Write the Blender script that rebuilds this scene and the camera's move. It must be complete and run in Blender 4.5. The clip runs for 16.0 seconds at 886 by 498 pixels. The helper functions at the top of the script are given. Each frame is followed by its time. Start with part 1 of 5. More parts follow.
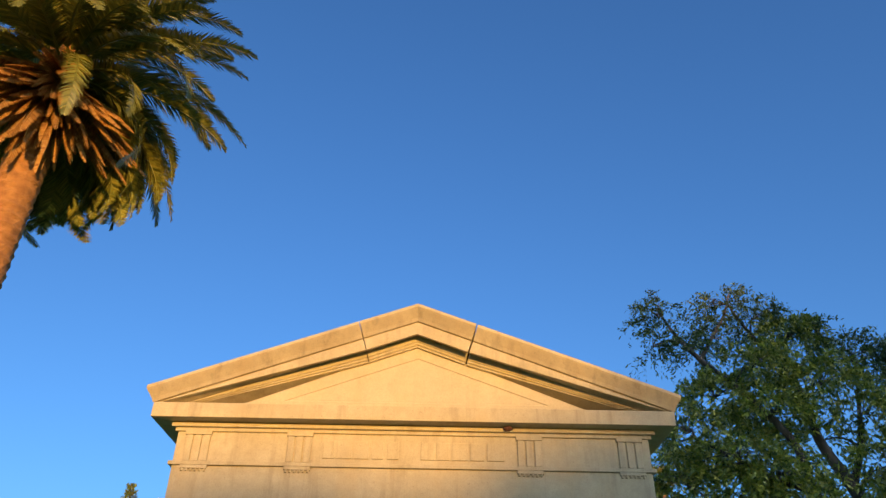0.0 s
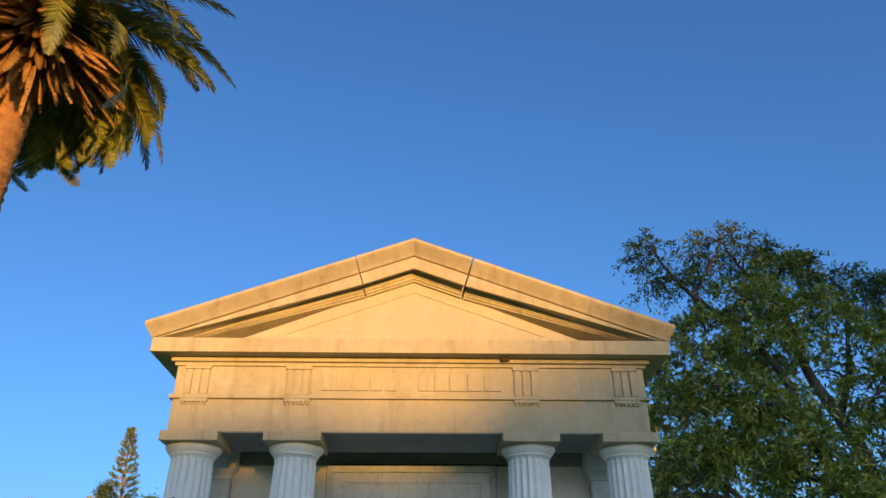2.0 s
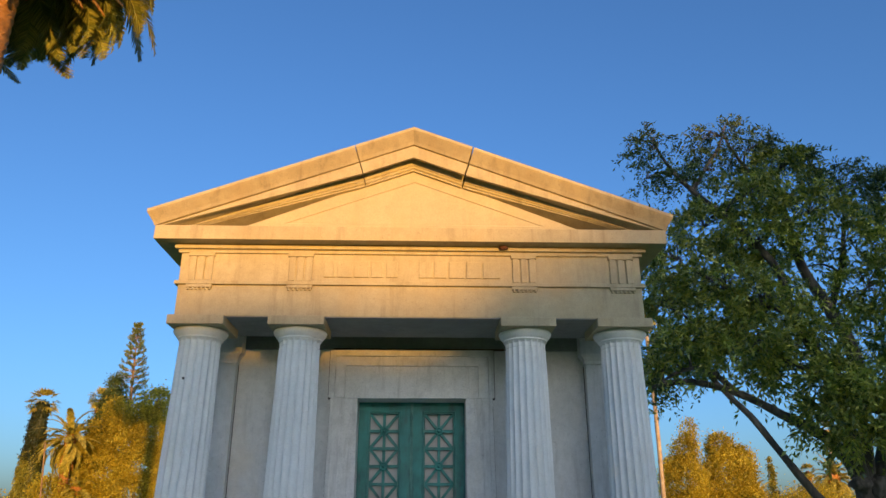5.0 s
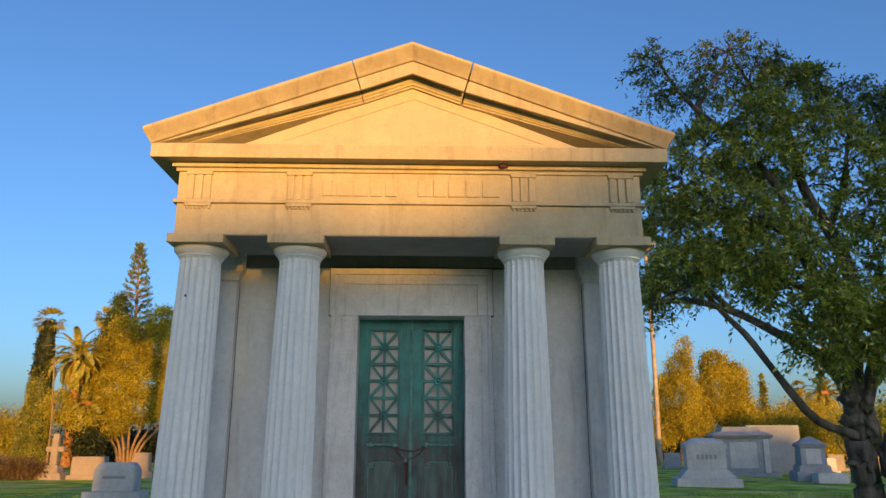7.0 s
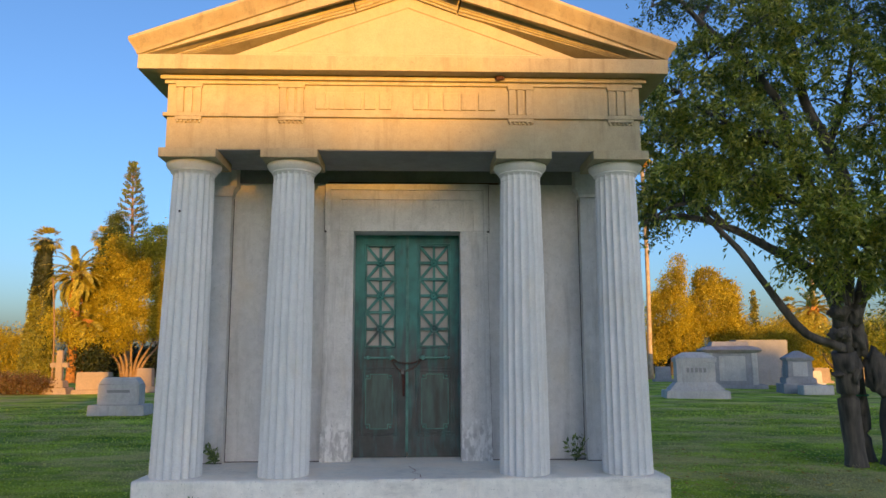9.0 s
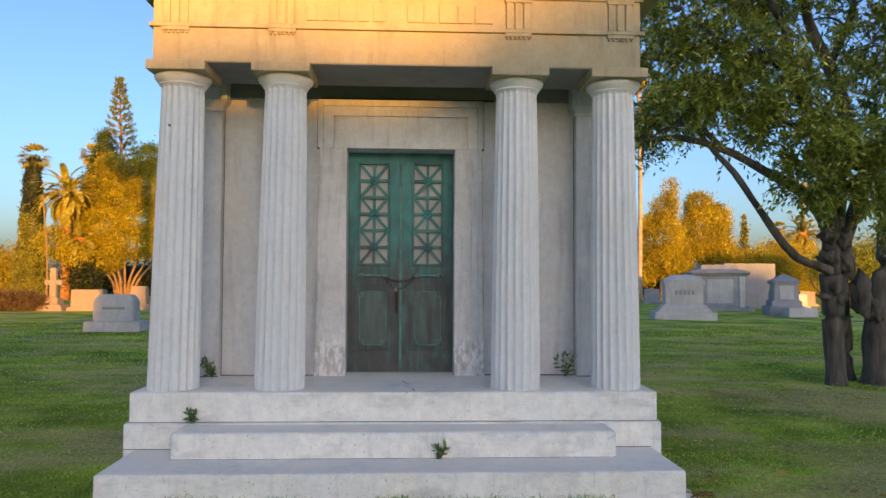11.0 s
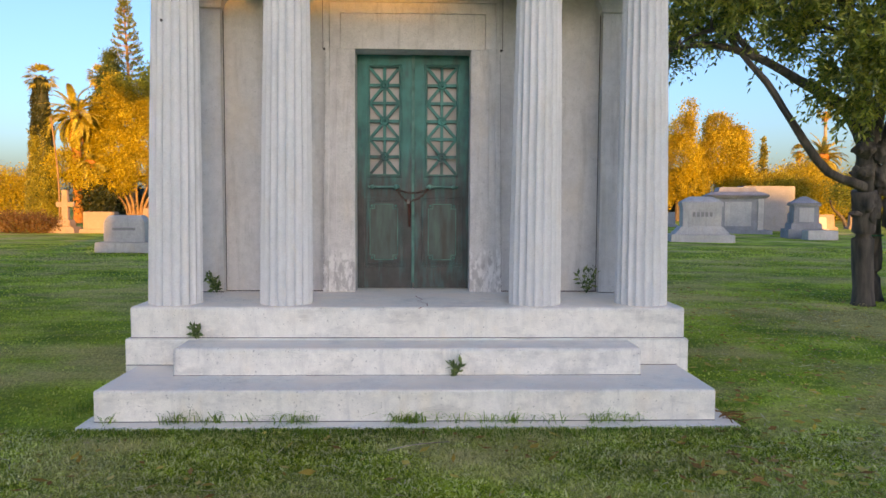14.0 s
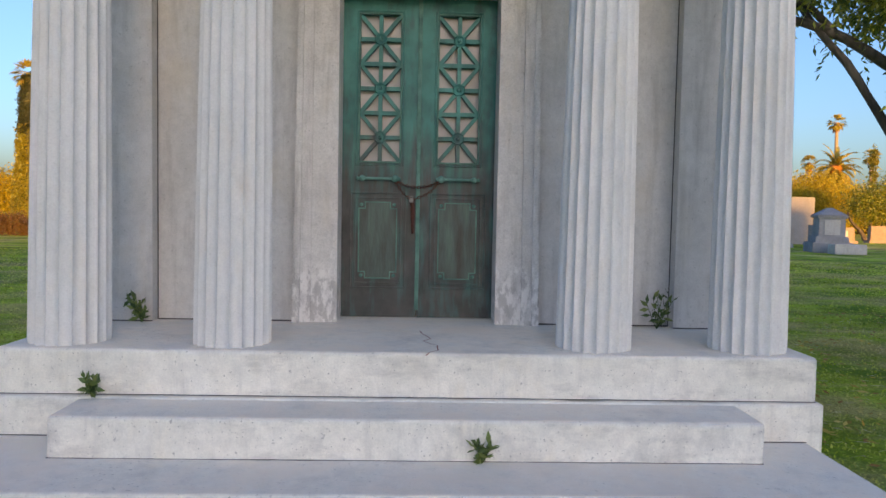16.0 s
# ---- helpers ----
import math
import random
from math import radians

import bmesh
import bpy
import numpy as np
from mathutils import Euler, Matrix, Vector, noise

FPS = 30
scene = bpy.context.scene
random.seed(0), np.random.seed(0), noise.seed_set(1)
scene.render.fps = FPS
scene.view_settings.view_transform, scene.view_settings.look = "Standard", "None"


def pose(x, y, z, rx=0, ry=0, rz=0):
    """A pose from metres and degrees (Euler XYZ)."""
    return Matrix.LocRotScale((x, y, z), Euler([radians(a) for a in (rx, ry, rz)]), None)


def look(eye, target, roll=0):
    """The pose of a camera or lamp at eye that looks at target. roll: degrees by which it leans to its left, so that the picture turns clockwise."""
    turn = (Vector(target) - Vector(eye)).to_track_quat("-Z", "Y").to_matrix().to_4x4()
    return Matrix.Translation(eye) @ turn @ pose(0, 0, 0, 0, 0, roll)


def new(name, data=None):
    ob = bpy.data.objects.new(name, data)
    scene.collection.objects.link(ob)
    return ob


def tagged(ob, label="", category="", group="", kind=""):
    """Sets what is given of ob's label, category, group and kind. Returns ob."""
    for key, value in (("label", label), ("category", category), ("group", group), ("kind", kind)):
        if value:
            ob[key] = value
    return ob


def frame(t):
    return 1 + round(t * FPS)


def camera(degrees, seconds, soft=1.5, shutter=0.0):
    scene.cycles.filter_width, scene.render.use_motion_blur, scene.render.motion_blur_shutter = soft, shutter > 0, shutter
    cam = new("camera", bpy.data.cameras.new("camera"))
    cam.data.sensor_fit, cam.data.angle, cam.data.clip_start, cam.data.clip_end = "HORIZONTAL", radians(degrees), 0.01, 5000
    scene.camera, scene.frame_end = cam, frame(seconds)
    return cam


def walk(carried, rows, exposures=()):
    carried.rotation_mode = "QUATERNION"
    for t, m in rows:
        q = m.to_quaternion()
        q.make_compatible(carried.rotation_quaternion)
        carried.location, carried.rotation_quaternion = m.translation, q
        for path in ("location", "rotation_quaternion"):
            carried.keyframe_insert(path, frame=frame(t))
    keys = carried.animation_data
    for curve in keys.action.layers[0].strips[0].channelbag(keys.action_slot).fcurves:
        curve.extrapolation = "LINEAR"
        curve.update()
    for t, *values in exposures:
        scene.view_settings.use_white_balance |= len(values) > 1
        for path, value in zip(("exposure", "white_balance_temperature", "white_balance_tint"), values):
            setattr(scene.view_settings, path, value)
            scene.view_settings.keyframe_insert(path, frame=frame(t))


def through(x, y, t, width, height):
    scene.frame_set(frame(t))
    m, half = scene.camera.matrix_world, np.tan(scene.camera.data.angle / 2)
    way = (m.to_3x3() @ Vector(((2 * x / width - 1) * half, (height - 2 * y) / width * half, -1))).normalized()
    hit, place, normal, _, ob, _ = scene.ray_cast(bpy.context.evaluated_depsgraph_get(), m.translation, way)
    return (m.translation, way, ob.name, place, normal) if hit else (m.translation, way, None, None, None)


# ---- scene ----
cam = camera(62.5, 16.0)
PATH = [
    (0, (0.112, -6.6, 1.952), (0.144, -4.921, 3.039), 0.7),
    (0.5, (0.092, -6.579, 1.948), (0.137, -4.877, 2.998), 0.1),
    (1, (0.105, -6.553, 1.92), (0.151, -4.833, 2.94), -0.2),
    (1.5, (0.1, -6.534, 1.897), (0.149, -4.796, 2.885), -0.2),
    (2, (0.083, -6.525, 1.869), (0.138, -4.771, 2.828), -0.2),
    (2.5, (0.072, -6.522, 1.847), (0.131, -4.751, 2.775), -0.2),
    (3, (0.086, -6.511, 1.782), (0.141, -4.729, 2.689), -0.0),
    (3.5, (0.077, -6.515, 1.778), (0.135, -4.713, 2.642), -0.1),
    (4, (0.076, -6.52, 1.774), (0.136, -4.695, 2.59), -0.1),
    (6.5, (0.09, -6.493, 1.749), (0.147, -4.571, 2.302), 0.0),
    (7, (0.092, -6.499, 1.747), (0.152, -4.565, 2.252), -0.0),
    (7.5, (0.099, -6.5, 1.749), (0.16, -4.553, 2.205), -0.0),
    (8, (0.097, -6.49, 1.743), (0.162, -4.533, 2.147), -0.1),
    (8.5, (0.096, -6.482, 1.726), (0.165, -4.513, 2.072), -0.2),
    (9, (0.096, -6.463, 1.717), (0.168, -4.485, 2.005), -0.2),
    (11.5, (0.083, -6.438, 1.673), (0.18, -4.441, 1.703), 0.3),
    (12, (0.083, -6.425, 1.66), (0.182, -4.427, 1.646), 0.2),
    (12.5, (0.076, -6.417, 1.649), (0.173, -4.421, 1.586), 0.0),
    (13, (0.046, -6.393, 1.63), (0.134, -4.397, 1.529), -0.0),
    (13.5, (0.033, -6.287, 1.595), (0.108, -4.292, 1.473), 0.1),
    (14, (0.08, -6.047, 1.556), (0.14, -4.052, 1.426), 0.3),
    (14.5, (0.069, -5.702, 1.495), (0.126, -3.707, 1.371), 0.5),
    (15, (0.008, -5.231, 1.46), (0.068, -3.236, 1.341), 0.8),
    (15.5, (0.04, -4.661, 1.485), (0.104, -2.665, 1.368), 1.0),
    (16, (0.029, -4.135, 1.484), (0.089, -2.139, 1.376), 1.1),
]
EXPOSURES = [(0.0, 0.85, 5750, 12), (4.0, 0.83, 5950, 13), (7.0, 0.90, 6400, 15), (9.0, 1.06, 6800, 18), (11.5, 1.41, 7500, 24), (12.5, 1.52, 7650, 25), (14.5, 1.58, 7600, 25), (16.0, 1.42, 7500, 24)]
walk(cam, [(t, look(eye, target, roll)) for t, eye, target, roll in PATH], EXPOSURES)


# ---- world and sun ----
SUN_ELEVATION, SUN_ROTATION = 3.7, 165.9
SKY_ELEVATION = 8.0
world = bpy.data.worlds.new("sky")
scene.world = world
world.use_nodes = True
wn = world.node_tree.nodes
sky = wn.new("ShaderNodeTexSky")
sky.sky_type, sky.sun_disc = "NISHITA", False
sky.sun_elevation, sky.sun_rotation = radians(SKY_ELEVATION), radians(SUN_ROTATION)
sky.altitude, sky.air_density, sky.dust_density, sky.ozone_density = 50, 1.0, 2.4, 4.4
world.node_tree.links.new(sky.outputs[0], wn["Background"].inputs[0])
wn["Background"].inputs[1].default_value = 0.15
sun = new("sun", bpy.data.lights.new("sun", "SUN"))
sun.data.energy, sun.data.angle, sun.data.color = 3.9, radians(0.7), (1.0, 0.50, 0.075)
_a = radians(SUN_ROTATION)
sun.matrix_world = look((12, -40, 10), (12 - math.sin(_a) * 10, -40 - math.cos(_a) * 10, 10 - 10 * math.tan(radians(SUN_ELEVATION))))


# ---- materials ----
def mat(name, rough=0.8, metal=0.0):
    m = bpy.data.materials.new(name)
    m.use_nodes = True
    b = m.node_tree.nodes["Principled BSDF"]
    b.inputs["Roughness"].default_value, b.inputs["Metallic"].default_value = rough, metal
    return m, m.node_tree.nodes, m.node_tree.links, b


def coords(n, l, stretch=(1, 1, 1), world_space=True):
    mp = n.new("ShaderNodeMapping")
    mp.inputs["Scale"].default_value = stretch
    if world_space:
        l.new(n.new("ShaderNodeNewGeometry").outputs["Position"], mp.inputs["Vector"])
    else:
        l.new(n.new("ShaderNodeTexCoord").outputs["Object"], mp.inputs["Vector"])
    return mp.outputs[0]


def noise_tex(n, l, vec, scale, detail=4.0, rough=0.55):
    t = n.new("ShaderNodeTexNoise")
    t.inputs["Scale"].default_value, t.inputs["Detail"].default_value, t.inputs["Roughness"].default_value = scale, detail, rough
    l.new(vec, t.inputs["Vector"])
    return t.outputs[0]


def ramp(n, l, fac, stops):
    r = n.new("ShaderNodeValToRGB")
    el = r.color_ramp.elements
    while len(el) < len(stops):
        el.new(0.5)
    for e, (p, c) in zip(el, stops):
        e.position, e.color = p, (*c, 1) if len(c) == 3 else c
    l.new(fac, r.inputs[0])
    return r.outputs[0]


def mix(n, l, fac, a, b, kind="MIX"):
    x = n.new("ShaderNodeMix")
    x.data_type, x.blend_type = "RGBA", kind
    for sock, v in ((x.inputs["Factor"], fac), (x.inputs["A"], a), (x.inputs["B"], b)):
        if isinstance(v, bpy.types.NodeSocket):
            l.new(v, sock)
        else:
            sock.default_value = v if isinstance(v, float) else (*v, 1)
    return x.outputs["Result"]


def bump(n, l, b, height, strength, distance):
    u = n.new("ShaderNodeBump")
    u.inputs["Strength"].default_value, u.inputs["Distance"].default_value = strength, distance
    l.new(height, u.inputs["Height"])
    l.new(u.outputs[0], b.inputs["Normal"])


def grey(v):
    return (v, v, v)


def stone(name, light, dark, stain=0.5, streak=True, grain=90.0, pit=0.5, stain_colour=(0.16, 0.145, 0.13), blotch=0.7, fine=0.65, relief=0.5):
    """Weathered cut stone: mottle, fine grain, pits and rain streaks."""
    m, n, l, b = mat(name, 0.85)
    p = coords(n, l)
    base = ramp(n, l, noise_tex(n, l, p, 2.2, 6), [(0.3, dark), (0.68, light)])
    speck = ramp(n, l, noise_tex(n, l, p, grain, 3), [(0.25, grey(0.72)), (0.6, grey(1.0))])
    col = mix(n, l, fine, base, speck, "MULTIPLY")
    col = mix(n, l, blotch, col, ramp(n, l, noise_tex(n, l, p, 13, 7, 0.65), [(0.34, grey(0.87)), (0.60, grey(1.06))]), "MULTIPLY")
    vec = coords(n, l, (5, 5, 0.5)) if streak else coords(n, l, (1.3, 1.3, 4))
    st = ramp(n, l, noise_tex(n, l, vec, 2.0, 7, 0.65), [(0.52, grey(0)), (0.78, grey(stain))])
    col = mix(n, l, st, col, stain_colour)
    pits = ramp(n, l, noise_tex(n, l, p, 38, 2), [(0.66, grey(0)), (0.74, grey(pit))])
    col = mix(n, l, pits, col, stain_colour)
    l.new(col, b.inputs["Base Color"])
    warm = ramp(n, l, noise_tex(n, l, coords(n, l, (1, 1, 0.45)), 3.4, 4), [(0.55, grey(0)), (0.75, grey(0.35))])
    col = mix(n, l, warm, col, (light[0] * 0.92, light[1] * 0.80, light[2] * 0.62))
    l.new(col, b.inputs["Base Color"])
    both = mix(n, l, 0.5, noise_tex(n, l, p, 120, 5), noise_tex(n, l, p, 14, 5))
    bump(n, l, b, both, relief, 0.008)
    return m


def plain(name, a, c, scale, rough=0.7, metal=0.0, bump_s=0.3, vary=0.0, world_space=True, stretch=(1, 1, 1)):
    m, n, l, b = mat(name, rough, metal)
    p = coords(n, l, stretch, world_space)
    col = ramp(n, l, noise_tex(n, l, p, scale, 6), [(0.32, a), (0.68, c)])
    if vary:
        info = n.new("ShaderNodeObjectInfo")
        col = mix(n, l, vary, col, ramp(n, l, info.outputs["Random"], [(0, grey(0.6)), (1, grey(1.25))]), "MULTIPLY")
    l.new(col, b.inputs["Base Color"])
    bump(n, l, b, noise_tex(n, l, p, scale * 6, 4), bump_s, 0.02)
    return m


def worn_turf(n, l):
    """How dry the turf is: uneven patches, thin mown bands, and thin soil under the old tree."""
    patch = ramp(n, l, noise_tex(n, l, coords(n, l, (0.8, 1.3, 1)), 0.42, 5, 0.6), [(0.48, grey(0)), (0.60, grey(0.7))])
    band = ramp(n, l, noise_tex(n, l, coords(n, l, (0.35, 1.6, 1)), 1.6, 6, 0.65), [(0.52, grey(0)), (0.70, grey(0.55))])
    patch = mix(n, l, 1.0, patch, band, "LIGHTEN")
    d = n.new("ShaderNodeVectorMath")
    d.operation = "DISTANCE"
    l.new(coords(n, l, (1, 1, 0)), d.inputs[0])
    d.inputs[1].default_value = (6.0, 3.4, 0)
    mr = n.new("ShaderNodeMapRange")
    mr.inputs["From Min"].default_value, mr.inputs["From Max"].default_value = 2.6, 0.6
    mr.inputs["To Min"].default_value, mr.inputs["To Max"].default_value = -0.25, 0.22
    l.new(d.outputs["Value"], mr.inputs["Value"])
    add = n.new("ShaderNodeMath")
    l.new(noise_tex(n, l, coords(n, l), 1.5, 5, 0.6), add.inputs[0])
    l.new(mr.outputs[0], add.inputs[1])
    return mix(n, l, 1.0, patch, ramp(n, l, add.outputs[0], [(0.45, grey(0)), (0.65, grey(0.75))]), "LIGHTEN")


def leaf_mat(name, a, c, d, rough=0.55, through=0.35, patch=0.9, dry=None, gloss=0.5):
    """Leaves that differ one from the next and let some light through."""
    m, n, l, b = mat(name, rough)
    b.inputs["Specular IOR Level"].default_value = gloss
    g = n.new("ShaderNodeNewGeometry")
    col = ramp(n, l, g.outputs["Random Per Island"], [(0.0, a), (0.55, c), (1.0, d)])
    p = coords(n, l)
    col = mix(n, l, 0.6, col, ramp(n, l, noise_tex(n, l, p, patch, 4), [(0.32, grey(0.62 if dry else 0.40)), (0.68, grey(1.40))]), "MULTIPLY")
    if dry:
        col = mix(n, l, 0.75, col, ramp(n, l, noise_tex(n, l, coords(n, l, (0.6, 1.2, 1)), 0.8, 5, 0.6), [(0.36, grey(0.62)), (0.62, grey(1.22))]), "MULTIPLY")
        col = mix(n, l, worn_turf(n, l), col, dry)
    l.new(col, b.inputs["Base Color"])
    t = n.new("ShaderNodeBsdfTranslucent")
    l.new(col, t.inputs[0])
    mx = n.new("ShaderNodeMixShader")
    mx.inputs[0].default_value = through
    l.new(b.outputs[0], mx.inputs[1])
    l.new(t.outputs[0], mx.inputs[2])
    l.new(mx.outputs[0], n["Material Output"].inputs[0])
    return m


# Upper granites: golden sunlight is worked into their yellow base colours.
STONE = stone("sunlit_weathered_granite", (0.47, 0.395, 0.255), (0.395, 0.325, 0.20), 0.5, pit=0.3, blotch=0.5, stain_colour=(0.14, 0.105, 0.065), fine=0.5, relief=0.35)
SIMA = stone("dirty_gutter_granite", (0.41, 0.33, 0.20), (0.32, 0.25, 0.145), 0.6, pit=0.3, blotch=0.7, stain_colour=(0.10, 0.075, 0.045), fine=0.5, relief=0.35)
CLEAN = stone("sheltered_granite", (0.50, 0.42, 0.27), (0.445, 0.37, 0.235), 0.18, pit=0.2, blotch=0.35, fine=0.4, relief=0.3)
COLUMN = stone("column_granite", (0.77, 0.755, 0.73), (0.70, 0.69, 0.665), 0.16, pit=0.12, blotch=0.35, fine=0.35, relief=0.22)
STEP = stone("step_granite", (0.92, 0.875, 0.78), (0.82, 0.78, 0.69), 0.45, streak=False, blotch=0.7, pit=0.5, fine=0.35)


def warm_tread_material():
    """Step stains, plus a warm tint on upward faces painted against the blue skylight."""
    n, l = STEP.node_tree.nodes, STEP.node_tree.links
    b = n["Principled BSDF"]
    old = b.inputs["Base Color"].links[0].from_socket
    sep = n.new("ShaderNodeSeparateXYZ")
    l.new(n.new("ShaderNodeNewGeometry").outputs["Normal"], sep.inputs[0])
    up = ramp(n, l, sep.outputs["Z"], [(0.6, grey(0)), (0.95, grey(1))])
    tint_spread = ramp(n, l, noise_tex(n, l, coords(n, l), 2.2, 7, 0.65), [(0.36, grey(0.15)), (0.64, grey(1.0))])
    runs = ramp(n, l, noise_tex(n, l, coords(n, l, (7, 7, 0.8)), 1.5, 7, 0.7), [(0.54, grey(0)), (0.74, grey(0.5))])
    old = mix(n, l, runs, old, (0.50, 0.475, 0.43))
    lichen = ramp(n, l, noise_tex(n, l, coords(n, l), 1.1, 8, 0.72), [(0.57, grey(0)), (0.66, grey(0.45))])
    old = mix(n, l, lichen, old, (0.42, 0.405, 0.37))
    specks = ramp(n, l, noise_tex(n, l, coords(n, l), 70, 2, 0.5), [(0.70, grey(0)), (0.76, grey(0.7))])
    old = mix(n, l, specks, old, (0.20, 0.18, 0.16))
    l.new(mix(n, l, mix(n, l, 1.0, up, tint_spread, "MULTIPLY"), old, (0.92, 0.80, 0.66)), b.inputs["Base Color"])


warm_tread_material()
WALL = stone("wall_granite", (0.70, 0.68, 0.655), (0.60, 0.58, 0.555), 0.4, pit=0.3, blotch=0.6, fine=0.4, relief=0.3)
JAMB = stone("door_frame_granite", (0.74, 0.715, 0.685), (0.60, 0.58, 0.555), 0.6, pit=0.3)
def peel_material():
    """Door-frame stone whose face flakes pale and dark near the floor."""
    m = JAMB
    n, l = m.node_tree.nodes, m.node_tree.links
    b = n["Principled BSDF"]
    old = b.inputs["Base Color"].links[0].from_socket
    sep = n.new("ShaderNodeSeparateXYZ")
    l.new(n.new("ShaderNodeNewGeometry").outputs["Position"], sep.inputs[0])
    mr = n.new("ShaderNodeMapRange")
    mr.inputs["From Min"].default_value, mr.inputs["From Max"].default_value = 1.45, 0.95
    mr.inputs["To Min"].default_value, mr.inputs["To Max"].default_value = -0.35, 0.12
    l.new(sep.outputs["Z"], mr.inputs["Value"])
    for scale, colour, lo in ((9.0, (0.86, 0.84, 0.81), 0.53), (13.0, (0.33, 0.315, 0.30), 0.58)):
        add = n.new("ShaderNodeMath")
        add.operation = "ADD"
        l.new(noise_tex(n, l, coords(n, l, (1.6, 1.6, 0.8)), scale, 6, 0.65), add.inputs[0])
        l.new(mr.outputs[0], add.inputs[1])
        old = mix(n, l, ramp(n, l, add.outputs[0], [(lo, grey(0)), (lo + 0.10, grey(0.62))]), old, colour)
    l.new(old, b.inputs["Base Color"])


peel_material()
# Granite darkened in colour to hold the shade under the porch roof.
SOFFIT = stone("shade_dark_granite", (0.31, 0.305, 0.295), (0.23, 0.225, 0.22), 0.5, streak=False)
MARBLE = stone("grave_marble", (0.52, 0.52, 0.51), (0.40, 0.40, 0.40), 0.4)
DARKSTONE = stone("grave_granite", (0.34, 0.35, 0.37), (0.25, 0.26, 0.28), 0.3)
STEM = plain("tan_stem", (0.16, 0.10, 0.055), (0.27, 0.175, 0.095), 6, 0.9)
TANSTONE = stone("grave_sandstone", (0.33, 0.26, 0.21), (0.25, 0.20, 0.165), 0.3)
SLAB = stone("slab_stone", (0.27, 0.275, 0.30), (0.22, 0.225, 0.25), 0.3)
JOINT = plain("open_joint", (0.05, 0.045, 0.04), (0.09, 0.08, 0.07), 20)
CARVED = plain("carved_bar", (0.20, 0.20, 0.20), (0.27, 0.27, 0.27), 30)
BARK = plain("grey_bark", (0.04, 0.033, 0.028), (0.15, 0.125, 0.10), 5, 0.9, bump_s=0.45, stretch=(2, 2, 0.35))
PALMBARK = plain("palm_bark", (0.21, 0.090, 0.022), (0.38, 0.175, 0.045), 5, 0.9, bump_s=0.8)
PALETRUNK = plain("pale_trunk", (0.26, 0.20, 0.15), (0.40, 0.33, 0.26), 4, 0.9)
LEAF = leaf_mat("tree_leaf", (0.07, 0.115, 0.013), (0.26, 0.31, 0.033), (0.50, 0.47, 0.075), 0.40, 0.4, 1.7, gloss=0.6)
TWIGLEAF = leaf_mat("small_twig_leaf", (0.045, 0.072, 0.02), (0.085, 0.13, 0.033), (0.15, 0.19, 0.05), 0.5, 0.3, 1.7, gloss=0.3)
# Far foliage in full sun: golden light is put into the base colour.
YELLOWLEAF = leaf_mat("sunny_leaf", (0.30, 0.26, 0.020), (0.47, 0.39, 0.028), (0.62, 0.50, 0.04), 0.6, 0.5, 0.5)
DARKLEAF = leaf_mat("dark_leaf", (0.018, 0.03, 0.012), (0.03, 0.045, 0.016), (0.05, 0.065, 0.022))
PINELEAF = leaf_mat("pine_needle", (0.14, 0.16, 0.025), (0.24, 0.24, 0.035), (0.34, 0.31, 0.05))
DRYLEAF = leaf_mat("dry_shrub_leaf", (0.14, 0.075, 0.03), (0.21, 0.12, 0.045), (0.12, 0.10, 0.03))
FROND = leaf_mat("palm_frond", (0.09, 0.10, 0.015), (0.16, 0.165, 0.025), (0.30, 0.27, 0.045), 0.45, 0.15)
# Brighter copy of the frond colour, with sunlight painted in, for far palms.
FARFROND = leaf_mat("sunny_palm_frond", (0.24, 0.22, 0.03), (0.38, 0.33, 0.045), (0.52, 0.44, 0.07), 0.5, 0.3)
WHORL = leaf_mat("araucaria_needle", (0.07, 0.11, 0.02), (0.13, 0.18, 0.03), (0.24, 0.26, 0.045), 0.55, 0.3)
DEADFROND = leaf_mat("dead_palm_frond", (0.22, 0.095, 0.020), (0.36, 0.175, 0.035), (0.43, 0.24, 0.06), 0.8, 0.2)
GRASS = leaf_mat("grass_blade", (0.18, 0.28, 0.025), (0.54, 0.63, 0.06), (0.66, 0.68, 0.16), 0.7, 0.5, 4.0, dry=(0.74, 0.60, 0.27), gloss=0.1)
NEARGRASS = leaf_mat("long_grass_blade", (0.10, 0.17, 0.018), (0.60, 0.70, 0.085), (0.95, 0.92, 0.46), 0.7, 0.5, 7.0, dry=(0.88, 0.76, 0.40), gloss=0.1)
FALLEN = leaf_mat("fallen_leaf", (0.46, 0.27, 0.05), (0.66, 0.48, 0.09), (0.76, 0.60, 0.20), 0.7, 0.3, gloss=0.1)
BROWNLEAF = leaf_mat("brown_fallen_leaf", (0.34, 0.17, 0.05), (0.50, 0.27, 0.08), (0.58, 0.38, 0.15), 0.7, 0.3, gloss=0.1)
TUFT = leaf_mat("lush_grass", (0.10, 0.19, 0.022), (0.22, 0.36, 0.045), (0.42, 0.50, 0.10), 0.7, 0.5, gloss=0.1)
CRACK = plain("stained_crack", (0.30, 0.12, 0.08), (0.44, 0.22, 0.15), 30)
STRAW = leaf_mat("straw", (0.48, 0.39, 0.20), (0.62, 0.53, 0.30), (0.78, 0.70, 0.44), 0.7, 0.2, gloss=0.1)
WEED = leaf_mat("weed_leaf", (0.07, 0.12, 0.035), (0.14, 0.21, 0.055), (0.28, 0.34, 0.10), 0.45, 0.3, 9.0)


